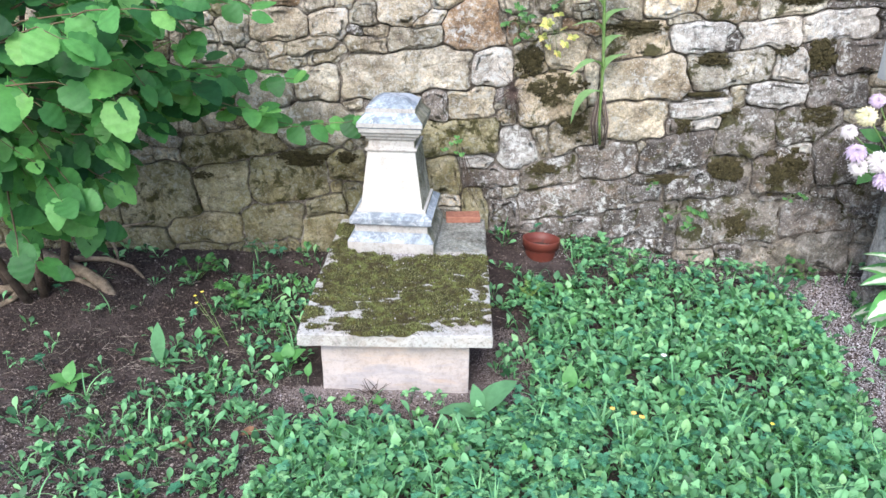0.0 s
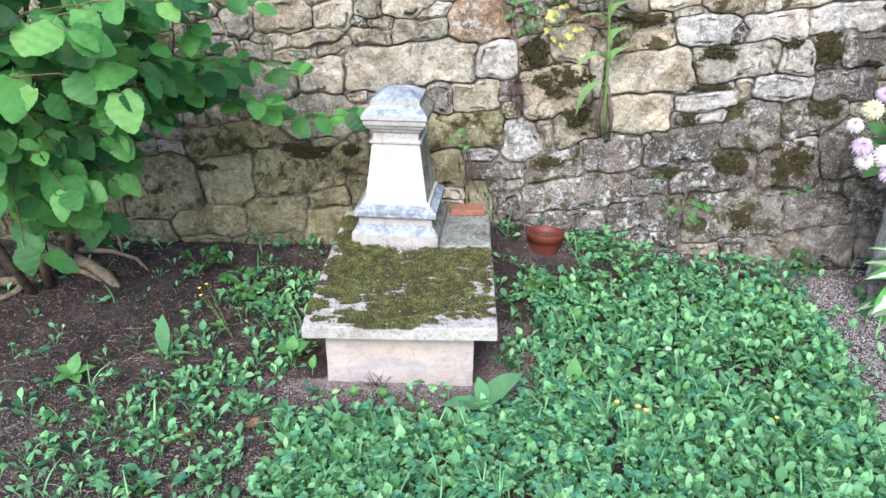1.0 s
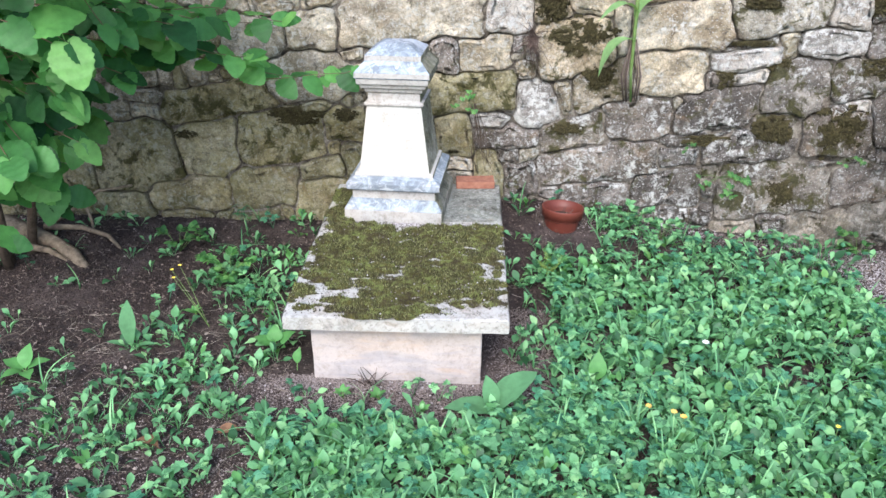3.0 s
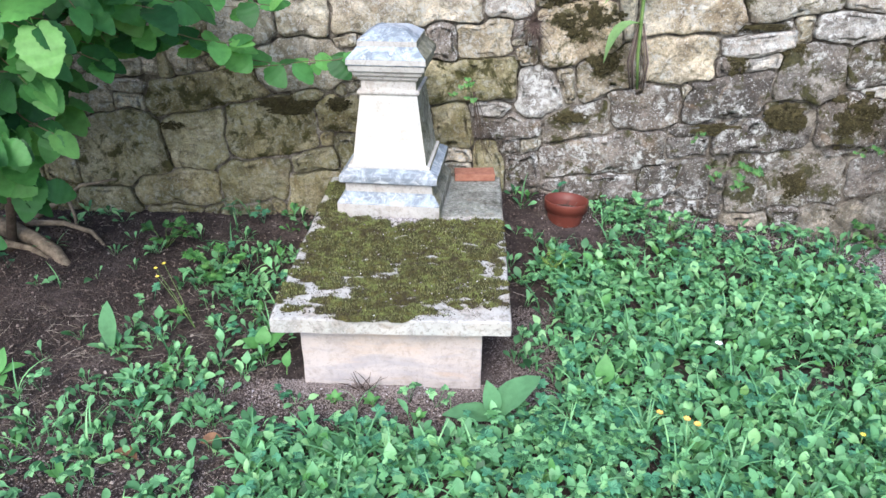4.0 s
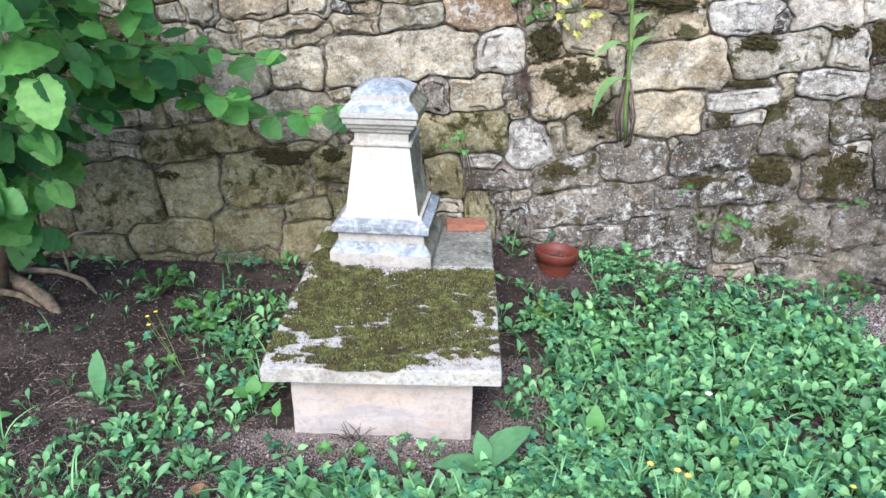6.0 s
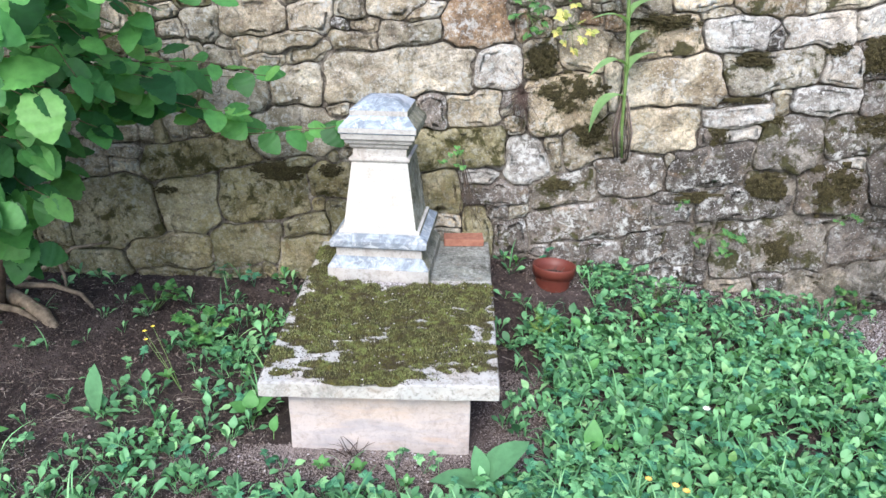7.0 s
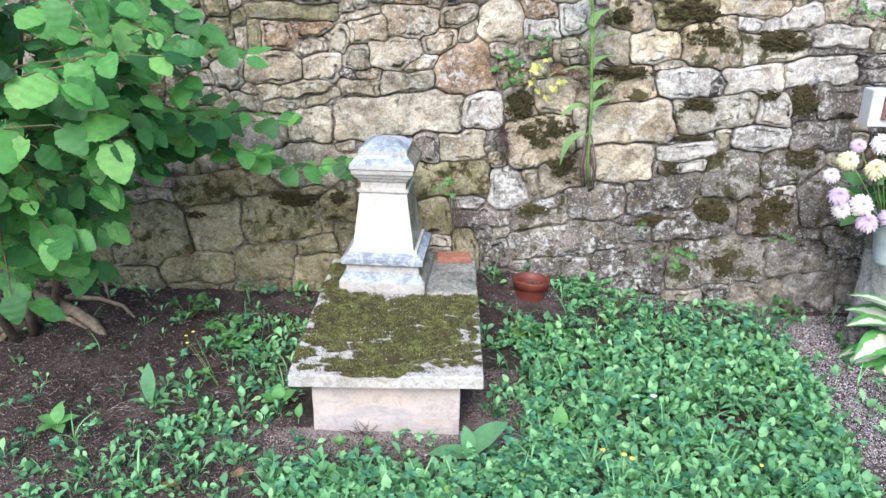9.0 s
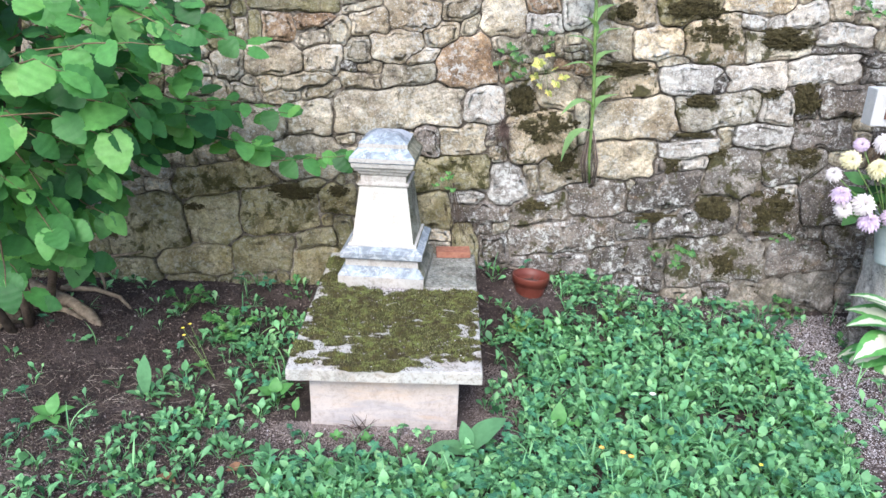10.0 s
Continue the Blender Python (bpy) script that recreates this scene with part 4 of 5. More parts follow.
    branch([(-1.75, 2.45, 1.10), (-1.55, 2.28, 1.18), (-1.45, 2.24, 1.10)], 0.004, 0.075, 0.125, True, True, 0.5, -36)
    branch([(-1.60, 2.50, 1.50), (-1.35, 2.32, 1.60), (-1.20, 2.30, 1.60)], 0.004, 0.075, 0.125, True, True, 0.5, -30)
    for k in range(48):
        y, z = rng.uniform(2.35, 2.95), rng.uniform(0.34, 1.75)
        level = 1.61 + (z - 1.61) * 2.9 / y
        edge = -1.78 + 0.30 * smooth(0.30, 0.60, level) + 0.10 * smooth(0.6, 0.8, level) + 0.30 * smooth(0.78, 0.98, level) + 0.22 * smooth(1.0, 1.5, level)
        end = Vector((edge * y / 2.9 - 0.16 - abs(rng.gauss(0, 0.30)), y, z))
        start = end + Vector((-rng.uniform(0.16, 0.36), rng.uniform(0.0, 0.16), rng.uniform(0.0, 0.22)))
        branch([start, start.lerp(end, 0.5) + Vector((0, 0, 0.05)), end], 0.003, 0.08, 0.105, True, k % 2 == 0, 0.3, -16)
    # the body of the shrub
    for k in range(40):
        a = rng.uniform(-2.6, 0.2)
        reach, top = rng.uniform(0.3, 1.05), rng.uniform(0.6, 1.9)
        foot = SHRUB_FOOT + Vector((rng.uniform(-0.25, 0.12), rng.uniform(-0.2, 0.12), rng.uniform(0.45, 0.95)))
        end = SHRUB_FOOT + Vector((math.cos(a) * reach, math.sin(a) * reach * 1.15, top))
        mid = foot.lerp(end, 0.5) + Vector((-0.12 * math.cos(a), -0.1 * math.sin(a), 0.22))
        branch([foot, mid, end, end + Vector((math.cos(a) * 0.18, math.sin(a) * 0.18, -0.05))], 0.008, 0.085, 0.13, False, True, 0.4, -18)
    for k in range(40):
        foot = Vector((rng.uniform(-3.2, -1.9), rng.uniform(2.3, 3.3), rng.uniform(0.5, 1.6)))
        end = foot + Vector((rng.uniform(-0.1, 0.5), rng.uniform(-0.4, 0.1), rng.uniform(0.1, 0.6)))
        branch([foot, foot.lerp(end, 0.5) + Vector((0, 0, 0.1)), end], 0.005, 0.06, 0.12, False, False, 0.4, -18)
    # Darker copy of the single leaves' green: the shrub's inner shade as colour.
    tagged(rest.done("foliage", LEAF_SHRUB_SHADE, shrub, label="dense inner foliage"), kind="stuff")
    tagged(stems.done("branchwork", TWIG, shrub, label="thin brown twigs"), kind="stuff")
    # stems from the foot
    for q in (((0, 0, 0), (0.03, -0.03, 0.35), (0.10, -0.02, 0.8), (0.05, 0.0, 1.5), (0.1, 0.05, 2.2)),
              ((-0.08, 0.05, 0), (-0.10, 0.1, 0.4), (0.05, 0.12, 1.0), (0.25, 0.05, 1.7)),
              ((0.05, 0.08, 0), (0.16, 0.10, 0.5), (0.30, 0.08, 1.1), (0.36, 0.05, 1.8)),
              ((-0.02, -0.12, 0), (-0.12, -0.2, 0.4), (-0.05, -0.3, 0.9), (0.12, -0.4, 1.5)),
              ((-0.15, -0.02, 0), (-0.3, 0.0, 0.5), (-0.4, -0.1, 1.2), (-0.4, -0.2, 2.0)),
              ((0.02, -0.05, 0), (0.08, -0.16, 0.3), (0.12, -0.10, 0.55), (0.3, 0.0, 0.95))):
        pts = [Vector(p) for p in q]
        v, f = tube(pts, [0.022 - 0.014 * i / (len(pts) - 1) for i in range(len(pts))], 8)
        link_mesh("stem", v, f, BARK, shrub)
    for thick, q in ((0.044, ((-0.16, 0.26, 0.07), (0.02, 0.17, 0.060), (0.16, 0.11, 0.048), (0.27, 0.04, 0.030), (0.34, -0.02, 0.0), (0.38, -0.06, -0.04))),
                     (0.022, ((-0.10, 0.10, 0.05), (0.05, 0.06, 0.055), (0.16, 0.05, 0.045), (0.25, 0.02, 0.01))),
                     (0.016, ((0.05, 0.22, 0.08), (0.22, 0.24, 0.07), (0.36, 0.20, 0.05), (0.46, 0.12, 0.0))),
                     (0.013, ((0.02, 0.30, 0.04), (0.14, 0.34, 0.12), (0.26, 0.37, 0.20), (0.42, 0.40, 0.22))),
                     (0.010, ((0.20, 0.35, 0.14), (0.24, 0.30, 0.08), (0.27, 0.24, 0.0))),
                     (0.03, ((-0.03, -0.02, 0.04), (-0.2, -0.1, 0.06), (-0.45, -0.12, 0.02))),
                     (0.022, ((-0.08, 0.0, 0.05), (-0.10, -0.12, 0.02), (-0.2, -0.22, -0.01)))):
        pts = [Vector(p) for p in q]
        v, f = tube(pts, [thick * (1 - 0.6 * i / (len(pts) - 1)) for i in range(len(pts))], 9)
        v = [p + noise.noise_vector(Vector(p) * 16) * 0.25 * thick for p in v]
        link_mesh("root", v, f, ROOT, shrub, label="gnarled bare root")


TWIG = plain_material("twig_bark", (0.09, 0.06, 0.035), (0.2, 0.14, 0.08), 0.8)
ROOT = plain_material("root_bark", (0.08, 0.058, 0.040), (0.30, 0.235, 0.165), 0.9, 30, 1.0)


def single_leaf_material():
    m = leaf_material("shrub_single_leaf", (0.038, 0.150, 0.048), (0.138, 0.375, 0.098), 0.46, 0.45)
    t = m.node_tree
    info = t.nodes.new("ShaderNodeObjectInfo")
    for link in list(t.links):
        if link.from_socket.name == "Random Per Island":
            t.links.new(info.outputs["Random"], link.to_socket)
    return m


LEAF_SINGLE = single_leaf_material()
WALL_Y, BATTER = 3.42, 0.07


def wall_y(z):
    return WALL_Y + BATTER * z


build_shrub()


# ---- feathery plant beside the pot ----
FEATHERY = leaf_material("feathery_leaf", (0.24, 0.36, 0.08), (0.36, 0.50, 0.14), 0.6, 0.3)


def ferny_plant(x, y):
    ob = empty("feathery_plant", (x, y, ground_z(x, y)))
    tagged(ob, "small yellowish green feathery plant on the earth beside the tomb", "plant")
    for k in range(16):
        a, l = rng.uniform(0, 6.28), rng.uniform(0.05, 0.10)
        top = Vector((math.cos(a) * l * 0.6, math.sin(a) * l * 0.6, l))
        frond = Heap()
        frond.add(*tube([(0, 0, 0), top * 0.5 + Vector((0, 0, 0.01)), top], [0.0014, 0.0011, 0.0007], 4))
        for i in range(12):
            p = top * (0.25 + 0.75 * i / 11)
            for s in (-1, 1):
                q = p + Vector((-math.sin(a) * s, math.cos(a) * s, 0.5)) * 0.016 * (1.1 - 0.6 * i / 11)
                frond.add(*tube([p, q], [0.0013, 0.0008], 3))
        frond.done("frond", FEATHERY, ob)


ferny_plant(0.33, 2.88)


# ---- plants on the wall ----
def build_stalk():
    top = 1.72
    ob = empty("wall_bellflower", (0.705, wall_y(0.64) - 0.05, 0.64))
    tagged(ob, "tall green stalk with long narrow leaves rooted in the wall", "plant")
    pts = [Vector((0, 0, 0)), Vector((-0.02, -0.03, 0.15)), Vector((-0.025, -0.04, 0.4)), Vector((-0.045, -0.03, 0.7)), Vector((-0.07, -0.02, 1.08))]
    v, f = tube(pts, [0.005, 0.007, 0.008, 0.008, 0.006], 7)
    link_mesh("stalk", v, f, STEM, ob)
    h = Heap()
    for k in range(14):
        o = rng.uniform(-0.035, 0.035)
        h.add(*tube([(o, 0, 0.0), (o * 1.5 - 0.01, -0.02, 0.12), (-0.02 + o * 0.4, -0.03, 0.28)], [0.002, 0.0024, 0.002], 4))
    tagged(h.done("dead_stem_tuft", DRY, ob, label="dry brown fibres"), kind="stuff")
    for z, turn, l, rise in ((0.28, 105, 0.20, -25), (0.36, -70, 0.16, 55), (0.40, 110, 0.17, 10), (0.47, -60, 0.15, 45), (0.55, 100, 0.16, 35), (0.58, -75, 0.16, 50),
                             (0.64, 80, 0.17, 50), (0.68, -95, 0.17, 50), (0.73, 110, 0.15, 60), (0.78, -60, 0.16, 55), (0.84, 75, 0.16, 60), (0.88, -100, 0.15, 60),
                             (0.94, 120, 0.14, 62), (0.98, -50, 0.13, 62), (1.04, 60, 0.12, 65), (1.07, -80, 0.1, 70)):
        i = min(3, max(0, [p.z for p in pts].index(max(p.z for p in pts if p.z <= z))))
        t = (z - pts[i].z) / (pts[i + 1].z - pts[i].z)
        p = pts[i].lerp(pts[i + 1], t)
        v, f = place(leaf_shape(l, LANCE, 0.75, 0.25), Matrix.Translation(p) @ pose(0, 0, 0, 0, 0, turn) @ pose(0, 0, 0, rise, 0, 0))
        link_mesh("leaf", v, f, LEAF_MID, ob)


LEAF_MID = leaf_material("stalk_leaf", (0.15, 0.30, 0.10), (0.26, 0.43, 0.18), 0.55, 0.3)
LANCE = (0.06, 0.13, 0.19, 0.21, 0.18, 0.10, 0.005)
build_stalk()


def wall_weed(name, label, u, v, size, count, material, spread=1.0):
    """A small weed growing from a joint: stalks with three-part leaves."""
    ob = empty(name, (u, wall_y(v) - 0.07, v))
    tagged(ob, label, "plant")
    for _ in range(count):
        a = rng.uniform(0, 6.28)
        end = Vector((math.cos(a) * size * spread * rng.uniform(0.3, 1), -rng.uniform(0.02, 0.07), math.sin(a) * size * 0.7 * rng.uniform(0.3, 1)))
        v, f = tube([(0, 0, 0), end * 0.5 + Vector((0, -0.01, 0.01)), end], [0.0013, 0.001, 0.0008], 4)
        stem = link_mesh("stem", v, f, STEM, ob)
        top = Matrix.Translation(end) @ pose(0, 0, 0, 0, 0, rng.uniform(-60, 60) + 180) @ pose(0, 0, 0, rng.uniform(-75, -20), rng.uniform(-25, 25), 0)
        leaf = Heap()
        for k in range(5):
            leaf.add(*place(leaf_shape(size * rng.uniform(0.14, 0.25), OVAL, 0.1, 0.2), top @ pose(0, 0, 0, 0, 0, -100 + 50 * k)))
        leaf.done("lobed_leaf", material, stem)


wall_weed("columbine", "green columbine weed rooted in a wall joint", 0.26, 1.24, 0.13, 14, LEAF_DARK)
wall_weed("columbine", "yellowing columbine leaves hanging from a wall joint", 0.44, 1.20, 0.14, 10, LEAF_YELLOW, 0.9)
wall_weed("columbine", "thin green weed high on the wall", 0.42, 1.36, 0.10, 7, LEAF_DARK)
wall_weed("wall_weed", "green weed rooted low in the wall", 1.15, 0.30, 0.12, 15, LEAF_DARK)
wall_weed("wall_weed", "small yellowish weed hanging beside the obelisk", -0.02, 0.64, 0.08, 9, LEAF_LIGHT)
wall_weed("wall_weed", "small weed in a joint of the wall", 0.98, 0.46, 0.06, 5, LEAF_DARK)
wall_weed("wall_weed", "dark trailing weed in the lower wall", 1.72, 0.40, 0.07, 6, LEAF_DARK)
wall_weed("wall_weed", "green sprig high on the wall", 1.92, 1.52, 0.09, 8, LEAF_DARK)


def hanging_roots():
    ob = empty("hanging_roots", (0.0, wall_y(0.5) - 0.03, 0.6))
    tagged(ob, "dark dry rootlets hanging down the wall", "roots")
    for k in range(9):
        x = rng.uniform(0.0, 0.06)
        v, f = tube([(x * 0.3 - 0.01, 0, 0.02), (x * 0.7 + rng.uniform(-.02, .02), -0.025, -0.1), (x + rng.uniform(-.02, .04), -0.03, -0.2), (x + rng.uniform(0, .05), -0.03, -rng.uniform(0.22, 0.33))], [0.0012, 0.0014, 0.0012, 0.0007], 4)
        link_mesh("rootlet", v, f, BARK, ob)
    tuft = empty("dead_tuft", (0.25, wall_y(0.85) - 0.055, 0.92))
    tagged(tuft, "brown dead weed clinging to a wall joint", "plant")
    h = Heap()
    for _ in range(110):
        e = Vector((rng.gauss(0, 0.045), -rng.uniform(0.01, 0.05), rng.gauss(-0.05, 0.07)))
        h.add(*tube([(rng.gauss(0, 0.02), 0, 0), e * 0.6 + Vector((0, -0.01, 0.01)), e], [0.0012, 0.001, 0.0006], 3))
    tagged(h.done("dry_stem_tuft", PURPLE_DRY, tuft), kind="stuff")


PURPLE_DRY = plain_material("dead_stems", (0.07, 0.045, 0.035), (0.17, 0.12, 0.10), 0.9)
hanging_roots()


def moss_patch(u, v, w, h, bulge=0.02):
    """A cushion of dark moss clinging to the wall."""
    seed = u * 13 + v * 7
    ob = empty("moss_cushion", (u, wall_y(v) - 0.022, v))
    tagged(ob, "dark olive moss cushion clinging to the wall stones", "moss", group="moss cushions on the wall")

    def shape(a, b):
        n1 = 0.7 * noise.noise(Vector((a * 1.9 + seed, b * 1.9, 0))) + 0.7 * noise.noise(Vector((a * 4.5 + seed, b * 4.5, 3))) + 0.7 * noise.noise(Vector((a * 10 + seed, b * 10, 5))) - 0.12
        k = 0.9 - 1.25 * (a * a + b * b) + 0.85 * n1
        return max(0.0, min(1.0, k * 1.3))
    n = 46
    verts, faces, ids = [], [], {}

    def vid(i, j):
        if (i, j) not in ids:
            a, b = 2.6 * i / n - 1.3, 2.6 * j / n - 1.3
            k = shape(a, b)
            lump = 0.75 + 0.35 * noise.noise(Vector((a * w * 45 + seed, b * h * 45, 1)))
            ids[i, j] = len(verts)
            verts.append((a * w / 2, 0.012 - bulge * (k ** 0.6) * lump, b * h / 2))
        return ids[i, j]
    for j in range(n):
        for i in range(n):
            c = [shape(2.6 * (i + di) / n - 1.3, 2.6 * (j + dj) / n - 1.3) for di, dj in ((0, 0), (1, 0), (0, 1), (1, 1))]
            if max(c) > 0:
                faces.append((vid(i, j), vid(i + 1, j), vid(i + 1, j + 1), vid(i, j + 1)))
    link_mesh("cushion", verts, faces, MOSS_WALL, ob)
    tips = Heap()
    for _ in range(int(160000 * w * h) + 100):
        a, b = rng.uniform(-1.3, 1.3), rng.uniform(-1.3, 1.3)
        k = shape(a, b)
        if k <= 0.02:
            continue
        p = Vector((a * w / 2, 0.012 - bulge * (k ** 0.6) * 0.8, b * h / 2))
        t, s = rng.uniform(0, 6.28), rng.uniform(0.004, 0.009)
        d = Vector((math.cos(t), 0, math.sin(t))) * 0.0018
        tips.add([p - d, p + d, p + Vector((rng.uniform(-.005, .005), -s, rng.uniform(-.006, .003)))], [(0, 1, 2)])
    tagged(tips.done("moss_fuzz", MOSS_DARK, ob, False), kind="stuff")


MOSS_WALL = plain_material("moss_wall_bed", (0.020, 0.016, 0.008), (0.075, 0.062, 0.024), 0.95, 30, 1.0)
for mu, mv, mw, mh in ((1.67, 0.49, 0.27, 0.25), (1.37, 0.50, 0.21, 0.16), (1.26, 1.38, 0.28, 0.14), (1.14, 1.50, 0.30, 0.12), (1.61, 1.37, 0.29, 0.11), (1.76, 1.08, 0.15, 0.17), (1.59, 1.11, 0.12, 0.08), (1.24, 1.06, 0.18, 0.07), (0.85, 1.21, 0.28, 0.07), (0.46, 0.90, 0.32, 0.22), (0.34, 1.04, 0.14, 0.17), (0.55, 0.74, 0.15, 0.15), (0.82, 1.48, 0.11, 0.09)):
    moss_patch(mu, mv, mw * 1.1, mh * 1.1, 0.036)
for mu, mv, mw, mh in ((0.05, 0.74, 0.38, 0.05), (0.43, 0.50, 0.16, 0.07), (1.22, 0.89, 0.23, 0.03), (1.52, 0.91, 0.17, 0.07), (1.81, 0.78, 0.24, 0.12), (1.12, 0.74, 0.12, 0.11), (2.09, 0.36, 0.29, 0.16), (1.37, 0.79, 0.13, 0.08), (1.09, 0.45, 0.29, 0.06), (1.45, 0.20, 0.16, 0.16), (1.66, 0.03, 0.22, 0.13), (-0.82, 0.55, 0.29, 0.11), (-1.61, 0.33, 0.29, 0.16), (-0.60, 0.55, 0.13, 0.07), (-1.35, 0.45, 0.16, 0.05)):
    moss_patch(mu, mv, mw, mh, 0.016)


# ---- the neighbouring grave ----
def build_neighbour():
    stone = empty("headstone", (2.135, 3.19, -0.04))
    tagged(stone, "pale grey headstone with a small reddish plaque", "gravestone")
    q = part("base", box_bm(0.30, 0.12, 1.07, 0.008, 0.003, 6, 4), STONE["d"], stone, "dark grey base block")
    q.location = (0.12, 0.02, 0)
    q = part("block", box_bm(0.44, 0.09, 0.17, 0.006, 0.0015, 6, 3), NEIGHBOUR, stone)
    q.location = (0, 0, 1.065)
    q = part("plaque", box_bm(0.14, 0.012, 0.11, 0.003), PLAQUE, q, "small reddish brown plaque")
    q.location = (-0.095, -0.049, 0.035)
    kerb = part("grave_block", box_bm(0.32, 0.28, 0.46, 0.02, 0.012, 7, 6), STONE_BLOCK)
    kerb.location = (2.24, 3.08, -0.055)
    tagged(kerb, "rough grey stone block carrying the flower vase", "stone block")
    small = part("edging_stone", box_bm(0.14, 0.12, 0.13, 0.02, 0.012, 5, 8), STONE["g"])
    small.location = (2.0, 2.96, -0.05)
    tagged(small, "low grey edging stone of the neighbouring grave", "stone block")
    vase = empty("vase", (2.08, 3.02, 0.40))
    tagged(vase, "grey conical vase with white, yellow and purple chrysanthemums", "vase")
    n, verts, faces = 24, [], []
    prof = [(0.0, 0), (0.055, 0.0), (0.06, 0.01), (0.10, 0.24), (0.104, 0.245), (0.098, 0.245), (0.09, 0.2), (0.0, 0.2)]
    for r, z in prof:
        verts += [(r * math.cos(2 * math.pi * k / n), r * math.sin(2 * math.pi * k / n), z) for k in range(n)]
    for i in range(len(prof) - 1):
        for k in range(n):
            faces.append((i * n + k, i * n + (k + 1) % n, (i + 1) * n + (k + 1) % n, (i + 1) * n + k))
    link_mesh("vase_body", verts, faces, VASE, vase)
    greens = Heap()
    for _ in range(80):
        greens.add(*place(leaf_shape(rng.uniform(0.06, 0.11), OVAL, 0.3, 0.2), pose(rng.uniform(-.18, .15), rng.uniform(0.0, .1), 0.22 + rng.uniform(0, 0.24), rng.uniform(-60, 60), rng.uniform(-40, 40), rng.uniform(0, 360))))
    tagged(greens.done("bouquet_foliage", LEAF_DARK, vase, label="dark green bouquet leaves"), kind="stuff")
    for x, y, z, r, mt in ((-0.30, 0.0, 0.40, 0.045, PINK_WHITE), (-0.24, -0.02, 0.47, 0.055, CREAM_PETAL), (-0.12, -0.03, 0.44, 0.062, CREAM_PETAL), (-0.19, 0.02, 0.53, 0.04, PURPLE_PETAL),
                           (-0.10, 0.0, 0.55, 0.06, PINK_WHITE), (-0.02, 0.02, 0.56, 0.06, PURPLE_PETAL), (-0.27, -0.05, 0.32, 0.055, PURPLE_PETAL), (-0.25, -0.06, 0.25, 0.05, PINK_WHITE),
                           (-0.17, -0.08, 0.28, 0.065, PINK_WHITE), (-0.14, -0.09, 0.21, 0.06, PURPLE_PETAL), (-0.03, -0.07, 0.22, 0.05, PURPLE_PETAL), (0.06, -0.05, 0.48, 0.06, CREAM_PETAL), (0.05, -0.08, 0.33, 0.06, PINK_WHITE)):
        fl = empty("chrysanthemum", (0, 0, 0))
        h = Heap()
        face = pose(x, y, z, rng.uniform(25, 70), rng.uniform(-20, 20), rng.uniform(-50, 10))
        for ring_no in range(7):
            cnt = 20 - 2 * ring_no
            for k in range(cnt):
                l = r * (0.88 - 0.09 * ring_no) * rng.uniform(0.9, 1.1)
                h.add(*place(leaf_shape(l, (0.08, 0.12, 0.15, 0.16, 0.12, 0.03), 0.55, 0.5), face @ pose(0, 0, 0, 0, 0, 360 * k / cnt + ring_no * 9) @ pose(0, 0.004, 0, -25 + 17 * ring_no + rng.uniform(-8, 8), 0, 0)))
        tagged(h.done("bloom", mt, fl), kind="stuff")
        v, f = tube([(x, y, z), (x * 0.5, y * 0.5 + 0.02, z * 0.7), (0, 0, 0.15)], [0.003, 0.003, 0.003], 5)
        link_mesh("flower_stem", v, f, STEM, fl)
        fl.matrix_basis = Matrix.Translation((2.02, 3.00, 0.44))
        tagged(fl, {"pinkish_white_petal": "white chrysanthemum in the grave vase", "cream_petal": "pale yellow chrysanthemum in the grave vase", "purple_petal": "purple chrysanthemum in the grave vase"}[mt.name], "flower", group="flowers in the vase")


NEIGHBOUR = tomb_material("pale_granite", (0.48, 0.49, 0.495), 0.3)
PLAQUE = plain_material("reddish_plaque", (0.12, 0.06, 0.045), (0.22, 0.12, 0.09), 0.4)
STONE_BLOCK = stone_material("grave_block_stone", (0.38, 0.40, 0.43), (0.56, 0.58, 0.61), (0.7, 0.72, 0.75), 0.2)
VASE = plain_material("grey_vase", (0.28, 0.33, 0.35), (0.45, 0.50, 0.52), 0.35, 14, 0.15)
CREAM_PETAL = plain_material("cream_petal", (0.56, 0.50, 0.24), (0.64, 0.60, 0.42), 0.7)
PURPLE_PETAL = plain_material("purple_petal", (0.38, 0.27, 0.40), (0.60, 0.50, 0.60), 0.7, 60)
PINK_WHITE = plain_material("pinkish_white_petal", (0.50, 0.44, 0.44), (0.64, 0.60, 0.58), 0.7)
build_neighbour()


def hosta_material():
    """Green blade with a white middle."""
    n = Nodes("hosta_leaf", 0.4)
    uv = n.add("ShaderNodeUVMap")
    sep = n.add("ShaderNodeSeparateXYZ")
    n.link(uv.outputs[0], sep.inputs[0])
    geo = n.add("ShaderNodeNewGeometry").outputs["Position"]
    edge = n.math('ADD', sep.outputs[0], n.math('MULTIPLY', n.math('SUBTRACT', n.noise(22, 4, 0.6, geo), 0.5), 0.9))
    c = n.mix(n.ramp(edge, (0.40, 0.0), (0.48, 1.0)), (0.55, 0.57, 0.44), n.ramp(n.noise(18, 4, 0.6, geo), (0.3, (0.05, 0.20, 0.05)), (0.7, (0.13, 0.32, 0.09))))
    n.bump(n.noise(40, 3, 0.5, geo), 0.3, 0.006)
    return n.colour(c)


HOSTA = hosta_material()


